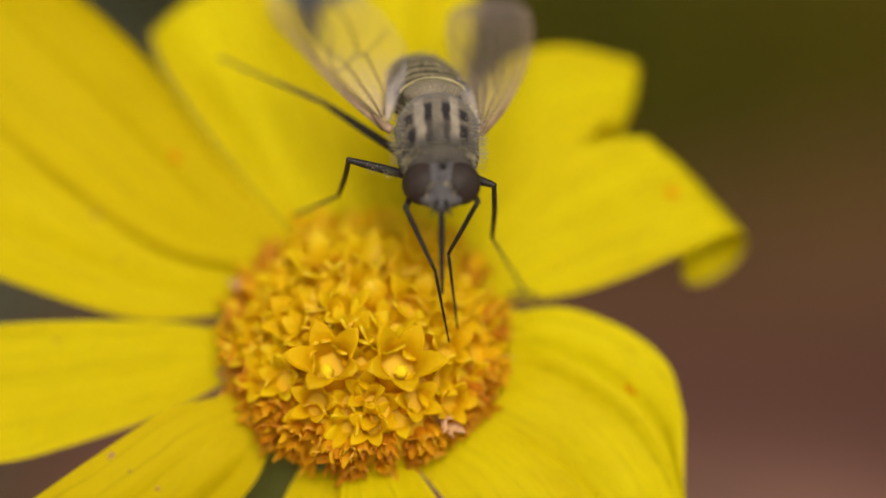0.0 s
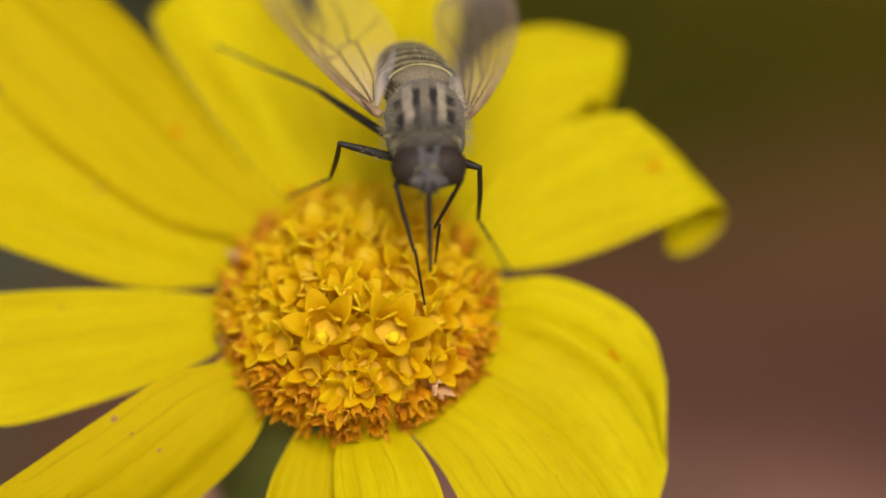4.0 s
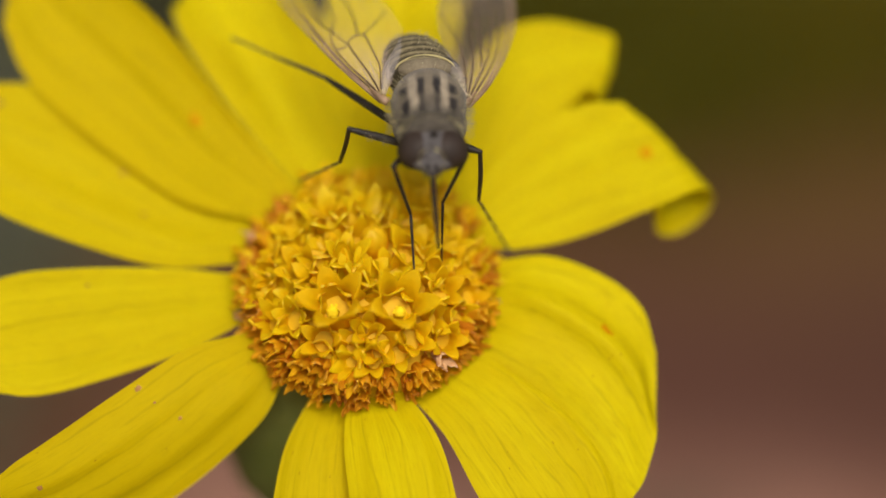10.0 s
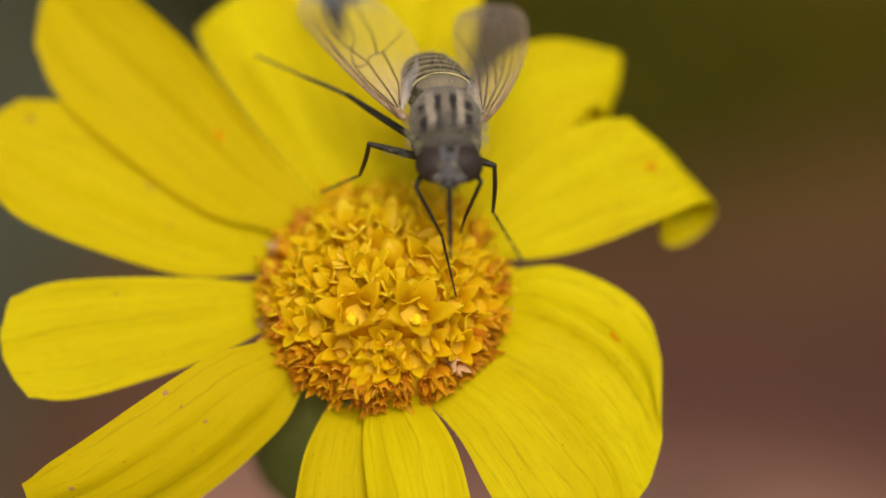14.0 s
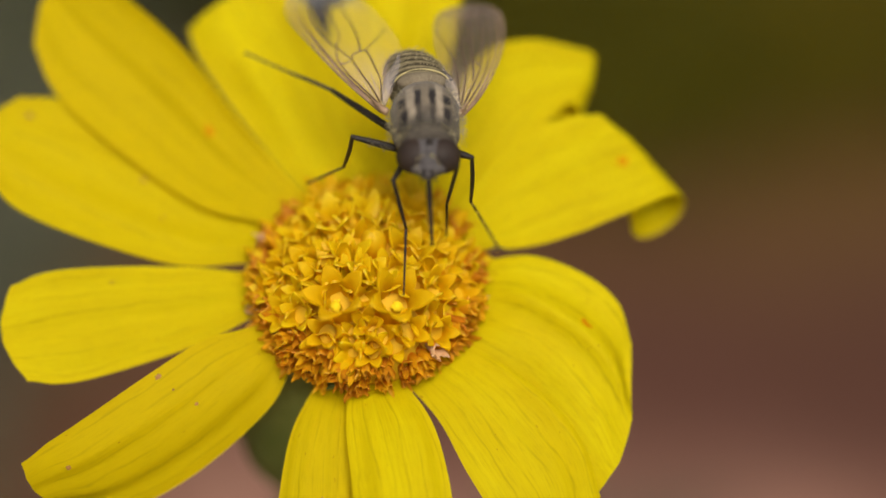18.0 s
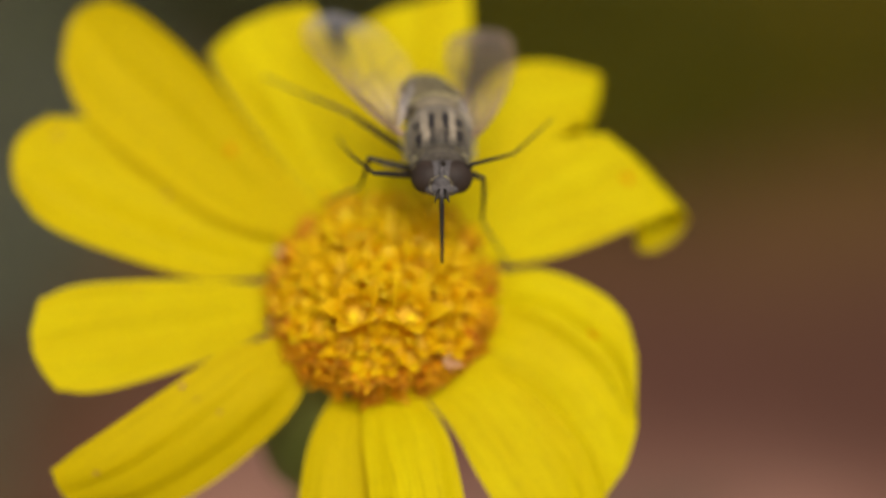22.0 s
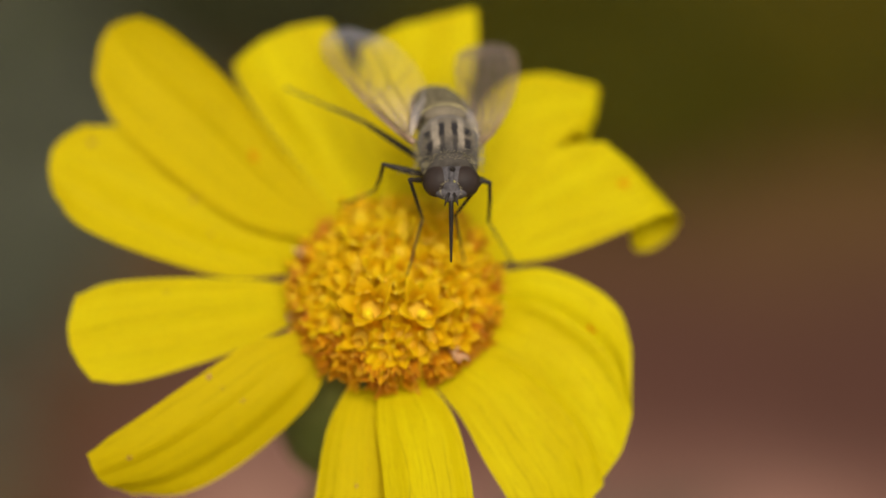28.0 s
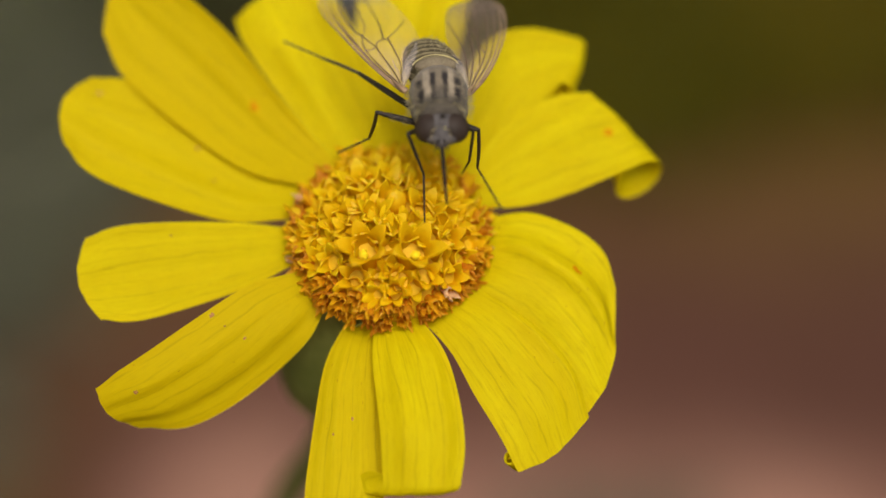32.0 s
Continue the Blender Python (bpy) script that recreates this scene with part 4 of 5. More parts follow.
tube(bm, [(0.08 + 1.34 * math.sin(a), -1.55 - 0.52 * math.cos(a), 0.58 + 0.50 * math.cos(a)) for a in (-1.35 + 2.7 * i / 20 for i in range(21))], [0.03 + 0.035 * math.sin(math.pi * i / 20) for i in range(21)], 8)
fly_part("hind_rim", bm, RIM, "pale yellow hind rim", scutellum)
bm = bmesh.new()
tube(bm, [(0.08 + 1.46 * math.sin(a), -1.76 - 0.48 * math.cos(a), 0.46 + 0.40 * math.cos(a)) for a in (-1.45 + 2.9 * i / 20 for i in range(21))], 0.10, 8)
fly_part("waist", bm, BLACK, "dark narrow waist")
bm = bmesh.new()
rings = []
for i in range(50):
    f = i / 49
    y = -1.6 - 3.0 * f
    r = math.sqrt(max(0.0, 1 - (abs(f - 0.25) / 0.76) ** 2.4)) * (1 + 0.035 * math.sin(-y * 2 * math.pi / 0.40 + 2.0)) + 0.002
    rings.append([bm.verts.new((0.10 + 0.18 * f * 3 + 1.55 * r * math.cos(a), y, -0.05 - 0.3 * f + 1.2 * r * math.sin(a))) for a in (2 * math.pi * k / 40 for k in range(40))])
for a, b in zip(rings, rings[1:]):
    for k in range(40):
        bm.faces.new((a[k], b[k], b[(k + 1) % 40], a[(k + 1) % 40]))
bm.faces.new(rings[0])
bm.faces.new(rings[-1][::-1])
bmesh.ops.recalc_face_normals(bm, faces=bm.faces)
fly_part("abdomen", bm, ABDOMEN, "dark abdomen with pale hairy bands")

# head: eyes, face, beak
HC = Vector((3.03, 6.25, 6.30))


def H(x, y, z):
    """A place by mm right, up and forward of the head's middle, in fly mm."""
    return L(HC + Vector((x, y, z)))


HT = (TO_FLY.to_3x3()).to_4x4()
bm = bmesh.new()
ellipsoid(bm, H(0.02, 0.08, -0.34), (1.50, 0.93, 0.80), HT, 36, 20)
head = fly_part("head", bm, FACE, "grey dusted head")
for sx, cx in ((1, 0.74), (-1, -0.68)):
    bm = bmesh.new()
    ellipsoid(bm, H(cx, 0.10, -0.22), (0.84, 0.84, 0.66), HT @ Matrix.Rotation(sx * 0.30, 4, "Z") @ Matrix.Rotation(sx * 0.35, 4, "Y"), 40, 24)
    fly_part("eye", bm, EYE, "large brown compound eye", head)
bm = bmesh.new()
ellipsoid(bm, H(0.04, 0.16, 0.02), (0.25, 0.80, 0.54), HT, 28, 18)
ellipsoid(bm, H(0.03, -0.22, 0.06), (0.52, 0.55, 0.56), HT, 28, 18)
ellipsoid(bm, H(0.03, -0.52, 0.08), (0.86, 0.38, 0.52), HT, 24, 14)
ellipsoid(bm, H(0.03, -0.74, 0.36), (0.40, 0.30, 0.34), HT, 18, 12)
fly_part("face", bm, FACE, "grey dusted bulging face", head)
bm = bmesh.new()
ellipsoid(bm, H(0.10, 0.74, 0.42), (0.15, 0.15, 0.14), HT, 14, 10)
for a in (-0.07, 0.0, 0.07):
    ellipsoid(bm, H(0.10 + a, 0.76 + 0.05 * abs(a) * 8, 0.55), (0.045, 0.045, 0.045), HT, 8, 6)
fly_part("ocelli", bm, BLACK, "dark ocellar bump", head)
bm = bmesh.new()
ellipsoid(bm, H(0.20, 0.08, 0.58), (0.05, 0.06, 0.03), HT, 12, 8)
fly_part("brow_dot", bm, YELLOW_DOT, "small yellow dot", head)
for sx in (-1, 1):
    bm = bmesh.new()
    tube(bm, [H(0.04 + sx * 0.14, -0.55, 0.75), H(0.04 + sx * 0.22, -0.78, 0.95), H(0.04 + sx * 0.30, -1.02, 1.0), H(0.04 + sx * 0.36, -1.22, 0.98)], [0.08, 0.09, 0.06, 0.015], 8)
    fly_part("antenna", bm, BLACK, "short black antenna", head)

# wings


def wing(name, lead, trail, mat, veins, crosses, label):
    lead, trail = curve([L(p) for p in lead], 41), curve([L(p) for p in trail], 41)

    def at(a, b):
        f = a * 40
        k = min(int(f), 39)
        p0, p1 = lead[k].lerp(lead[k + 1], f - k), trail[k].lerp(trail[k + 1], f - k)
        lift = Vector((0, 0, 1)) * (0.10 * math.sin(b * 15) * (1 - b * 0.6) * a)
        return p0.lerp(p1, b) + lift * 0.5

    bm = bmesh.new()
    layer = bm.loops.layers.uv.new("UVMap")
    grid = [[(bm.verts.new(at(i / 40, j / 24)), (j / 24, i / 40)) for j in range(25)] for i in range(41)]
    for i in range(40):
        for j in range(24):
            vs = (grid[i][j], grid[i + 1][j], grid[i + 1][j + 1], grid[i][j + 1])
            f = bm.faces.new([v for v, _ in vs])
            for loop, (_, uv) in zip(f.loops, vs):
                loop[layer].uv = uv
    ob = fly_part("wing", bm, mat, label)
    rim = bmesh.new()
    tube(rim, [at(i / 40, 0.0) for i in range(41)], [0.075 - 0.055 * i / 40 for i in range(41)], 6)
    tube(rim, [at(i / 40, 0.07 + 0.02 * i / 40) for i in range(37)], [0.06 - 0.04 * i / 37 for i in range(37)], 6)
    fly_part("wing_edge", rim, COSTA, "tan thickened front edge", ob)
    for line in veins + crosses:
        bm = bmesh.new()
        pts = [at(min(1, max(0, p[0])), min(1, max(0, p[1]))) for p in curve([(a, b, 0) for a, b in line], 18)]
        tube(bm, pts, [(0.044 if line in veins else 0.038) * (1 - 0.45 * i / 17) for i in range(18)], 5)
        fly_part("vein", bm, VEIN, "", ob)
    return ob


VEINS = [[(0.02, 0.3), (0.3, 0.16), (0.62, 0.19), (0.97, 0.25)], [(0.05, 0.4), (0.32, 0.28), (0.60, 0.30), (0.80, 0.36), (0.99, 0.40)],
         [(0.30, 0.34), (0.52, 0.46), (0.74, 0.50), (0.97, 0.56)], [(0.06, 0.5), (0.30, 0.50), (0.52, 0.60), (0.86, 0.72)],
         [(0.08, 0.6), (0.28, 0.66), (0.48, 0.78), (0.66, 0.97)], [(0.10, 0.75), (0.28, 0.84), (0.42, 0.97)]]
CROSSES = [[(0.40, 0.30), (0.43, 0.37), (0.44, 0.41)], [(0.55, 0.47), (0.58, 0.54), (0.58, 0.62)], [(0.66, 0.66), (0.70, 0.58), (0.74, 0.51)],
           [(0.36, 0.53), (0.40, 0.62), (0.40, 0.72)], [(0.72, 0.33), (0.76, 0.42), (0.80, 0.50)]]
NET = [[(0.02, 0.30), (0.15, 0.12), (0.35, 0.10), (0.62, 0.14), (0.97, 0.20)], [(0.03, 0.40), (0.15, 0.20), (0.28, 0.16), (0.38, 0.28), (0.49, 0.42), (0.75, 0.50), (0.98, 0.55)],
       [(0.38, 0.28), (0.43, 0.22), (0.60, 0.23), (0.90, 0.31)], [(0.05, 0.50), (0.15, 0.42), (0.31, 0.37), (0.37, 0.53), (0.385, 0.60), (0.55, 0.95)],
       [(0.37, 0.53), (0.55, 0.62), (0.80, 0.66), (0.97, 0.70)], [(0.385, 0.60), (0.27, 0.63), (0.18, 0.67), (0.06, 0.60)], [(0.06, 0.65), (0.20, 0.79), (0.36, 0.96)]]
NET_CROSSES = [[(0.28, 0.16), (0.29, 0.27), (0.31, 0.37)], [(0.38, 0.28), (0.345, 0.32), (0.31, 0.37)], [(0.62, 0.23), (0.64, 0.33), (0.66, 0.47)]]
wing("wing", [(0.79, 8.52, 4.20), (-1.07, 10.19, 2.80), (-2.93, 12.20, 0.80), (-3.99, 13.56, -0.80), (-4.03, 14.59, -1.80), (-3.32, 15.10, -2.20)],
     [(0.95, 8.68, 4.20), (1.58, 10.28, 3.30), (1.80, 11.60, 2.20), (0.86, 13.18, 0.50), (-0.62, 14.53, -1.20), (-2.72, 15.23, -2.20)], WING_L, NET, NET_CROSSES, "clear veined wing with greyish tip")
wing("wing", [(4.66, 8.30, 4.20), (5.54, 9.34, 3.00), (6.35, 10.90, 1.50), (6.78, 12.50, 0.00), (6.61, 13.77, -1.20), (5.89, 14.30, -1.90)],
     [(4.43, 8.43, 4.20), (3.93, 9.80, 3.30), (3.55, 10.94, 2.30), (3.26, 12.37, 0.80), (3.52, 13.70, -0.80), (5.02, 14.33, -1.80)], WING_R, VEINS[:5], CROSSES[:3], "smoky brown wing")
for q in ((0.86, 8.60, 4.50), (4.53, 8.41, 4.50)):
    bm = bmesh.new()
    sx = 1 if L(q).x > 0 else -1
    tube(bm, curve([L(q) + Vector((-sx * 0.25, 0.15, -0.05)), L(q) + Vector((sx * 0.02, -0.05, 0.05)), L(q) + Vector((sx * 0.25, -0.4, 0.02)), L(q) + Vector((sx * 0.5, -0.9, -0.1))], 12), [0.16, 0.19, 0.20, 0.18, 0.16, 0.14, 0.12, 0.10, 0.08, 0.06, 0.05, 0.04], 10)
    fly_part("wing_root", bm, COSTA, "tan swollen root of the wing")
for pts in ([(0.92, 8.92, 4.50), (1.11, 9.97, 4.00), (1.52, 10.85, 3.40), (1.61, 11.55, 2.80)], [(4.53, 8.60, 4.50), (4.18, 9.65, 4.00), (3.86, 10.32, 3.60), (3.74, 10.77, 3.20)]):
    bm = bmesh.new()
    tube(bm, curve([L(p) for p in pts], 14), [0.08 + 0.25 * math.sin(math.pi * min(1, i / 12)) for i in range(14)], 10)
    for v in bm.verts:
        v.co.z = v.co.z * 0.8
    fly_part("alula", bm, ALULA, "whitish lobe at the wing's base")


# standing legs
def limb(name, pts, radii, mat, parent=None, label="", n=12):
    bm = bmesh.new()
    p = curve([L(q) for q in pts], n)
    r = [radii[0] + (radii[1] - radii[0]) * i / (n - 1) for i in range(n)]
    r = [q * (1 + 0.22 * math.sin(math.pi * i / (n - 1))) for i, q in enumerate(r)]
    tube(bm, p, r, 10)
    ellipsoid(bm, p[0], (r[0],) * 3, None, 10, 8)
    ellipsoid(bm, p[-1], (r[-1],) * 3, None, 10, 8)
    return fly_part(name, bm, mat, label, parent)


def standing_leg(hip, knee, ankle, toe, mats, width=1.0):
    leg = limb("leg", [hip, Vector(hip).lerp(Vector(knee), 0.5), knee], (0.18 * width, 0.12 * width), mats[0], None, "black bristly leg")
    limb("tibia", [knee, Vector(knee).lerp(Vector(ankle), 0.5) + Vector((0.05, 0, 0.1)), ankle], (0.10 * width, 0.08 * width), mats[1], leg)
    a, t = Vector(ankle), Vector(toe)
    bm = bmesh.new()
    for k in range(5):
        f0, f1 = k / 5, (k + 0.92) / 5
        tube(bm, [L(a.lerp(t, f0)), L(a.lerp(t, (f0 + f1) / 2)), L(a.lerp(t, f1))], [0.05, 0.065, 0.075 * width], 8)
    fly_part("tarsus", bm, mats[2], "", leg)
    return leg


standing_leg((1.45, 7.60, 3.70), (-1.69, 9.73, 1.60), (-3.86, 10.70, 0.40), (-6.20, 11.80, -1.00), (BLACK, BROWN, BROWN), 0.95)
standing_leg((1.75, 6.72, 4.20), (-0.57, 7.31, 4.80), (-1.08, 5.95, 2.40), (-3.01, 5.20, 0.00), (BLACK, BLACK, BROWN))
standing_leg((4.15, 6.65, 4.30), (5.13, 6.33, 4.60), (5.10, 4.26, 2.60), (6.52, 2.01, -0.40), (BLACK, BLACK, BROWN))
bm = bmesh.new()
tube(bm, [L(p) for p in ((5.79, 1.88, 0.00), (6.52, 2.01, -0.30), (7.12, 1.85, -0.50))], [0.05, 0.07, 0.04], 8)
fly_part("claw", bm, BROWN, "brown foot spread on the petal")


# hairs
def hairs():
    rng = random.Random(5)

    def tuft(name, roots, label):
        bm = bmesh.new()
        for q, d, ln in roots:
            d = (d + Vector((rng.uniform(-0.5, 0.5), rng.uniform(-0.5, 0.5), rng.uniform(-0.5, 0.5)))).normalized()
            tube(bm, [q, q + d * ln * 0.5, q + d * ln + Vector((0, 0, -0.04))], [0.009, 0.008, 0.003], 3, False)
        fly_part(name, bm, HAIR, label)

    roots = []
    for _ in range(420):
        a, z = rng.uniform(0, 6.28), rng.uniform(-0.4, 0.75)
        e = Vector((math.cos(a) * math.sqrt(1 - z * z), math.sin(a) * math.sqrt(1 - z * z), z))
        if abs(e.x) < 0.6 and rng.random() < 0.75:
            continue
        roots.append((Vector((e.x * 1.66, e.y * 1.85, e.z * 1.45)) * 0.99, e + Vector((0, 0.2, 0)), rng.uniform(0.2, 0.55)))
    for sx in (1, -1):
        for _ in range(90):
            roots.append((Vector((sx * rng.uniform(1.4, 1.75), rng.uniform(-0.3, 1.5), rng.uniform(-0.8, 0.5))), Vector((sx, 0.3, 0.2)), rng.uniform(0.2, 0.42)))
    for _ in range(220):
        a = rng.uniform(0, math.pi)
        e = Vector((math.cos(a), 0.25, math.sin(a)))
        roots.append((Vector((1.28 * e.x, rng.uniform(1.3, 1.9), -0.12 + 1.04 * e.z)), e + Vector((0, 0.3, 0)), rng.uniform(0.12, 0.3)))
    tuft("thorax_hair", roots, "pale yellowish bristles")
    roots = []
    for k in range(5):
        y = -1.85 - 0.52 * k
        f = (-1.6 - y) / 3.0
        r = math.sqrt(max(0.0, 1 - (abs(f - 0.25) / 0.76) ** 2.4))
        for _ in range(110):
            a = rng.uniform(-0.3, math.pi + 0.3)
            e = Vector((math.cos(a), 0, math.sin(a)))
            roots.append((Vector((0.10 + 0.54 * f + e.x * 1.5 * r, y, -0.05 - 0.3 * f + e.z * 1.16 * r)), e * 0.1 + Vector((0, -1, 0.05)), rng.uniform(0.2, 0.38)))
    tuft("abdomen_hair", roots, "rows of pale hairs")
    roots = []
    for _ in range(90):
        q = L(Vector((1.18, 6.79, 4.40)).lerp(Vector((-0.57, 7.31, 4.80)), rng.uniform(0.0, 0.55)))
        roots.append((q, Vector((rng.uniform(-1, 1), rng.uniform(-0.2, 1), rng.uniform(-0.3, 1))), rng.uniform(0.2, 0.38)))
    tuft("leg_hair", roots, "pale bristles on the thigh")
    roots = []
    for _ in range(120):
        a = rng.uniform(0, 6.28)
        roots.append((H(0.5 * math.cos(a), -0.35 + 0.45 * math.sin(a), 0.45), HT.to_3x3() @ Vector((math.cos(a), math.sin(a), 0.9)), rng.uniform(0.08, 0.2)))
    tuft("face_hair", roots, "short grey hairs")


hairs()


# moving limbs: rods that run from their own origin along z
def rod(name, length, radii, mat, joints=0, label="", parent=None):
    bm = bmesh.new()
    n = 12
    tube(bm, [(0, 0, length * i / (n - 1)) for i in range(n)],
         [(radii[0] + (radii[1] - radii[0]) * i / (n - 1)) * (1 + (0.16 * abs(math.sin(joints * math.pi * i / (n - 1))) if joints else 0.15 * math.sin(math.pi * i / (n - 1)))) for i in range(n)], 10)
    ellipsoid(bm, (0, 0, 0), (radii[0] * 1.05,) * 3, None, 10, 8)
    ellipsoid(bm, (0, 0, length), (radii[1],) * 3, None, 10, 8)
    ob = part(name, bm, mat, parent or fly, label, FLY)
    return ob


FEMUR, TIBIA, TARSUS, BEAK = 2.0, 2.75, 3.2, 3.35
fore = [(rod("fore_femur", FEMUR, (0.15, 0.11), BLACK, 0, "black front thigh"), rod("fore_tibia", TIBIA, (0.10, 0.07), BLACK, 0, "black front shin"),
         rod("fore_tarsus", TARSUS, (0.065, 0.035), BLACK, 4, "thin dark front foot")) for _ in range(2)]
beak = rod("beak", BEAK, (0.13, 0.06), BLACK, 0, "long black beak")


def aim(a, b):
    """A pose at a (fly mm) whose z axis points to b."""
    d = (b - a).normalized()
    x = (Vector((1, 0, 0)) - d * d.x).normalized() if abs(d.x) < 0.95 else (Vector((0, 0, 1)) - d * d.z).normalized()
    m = Matrix((x, d.cross(x), d)).transposed().to_4x4()
    m.translation = a * 0.001
    return m


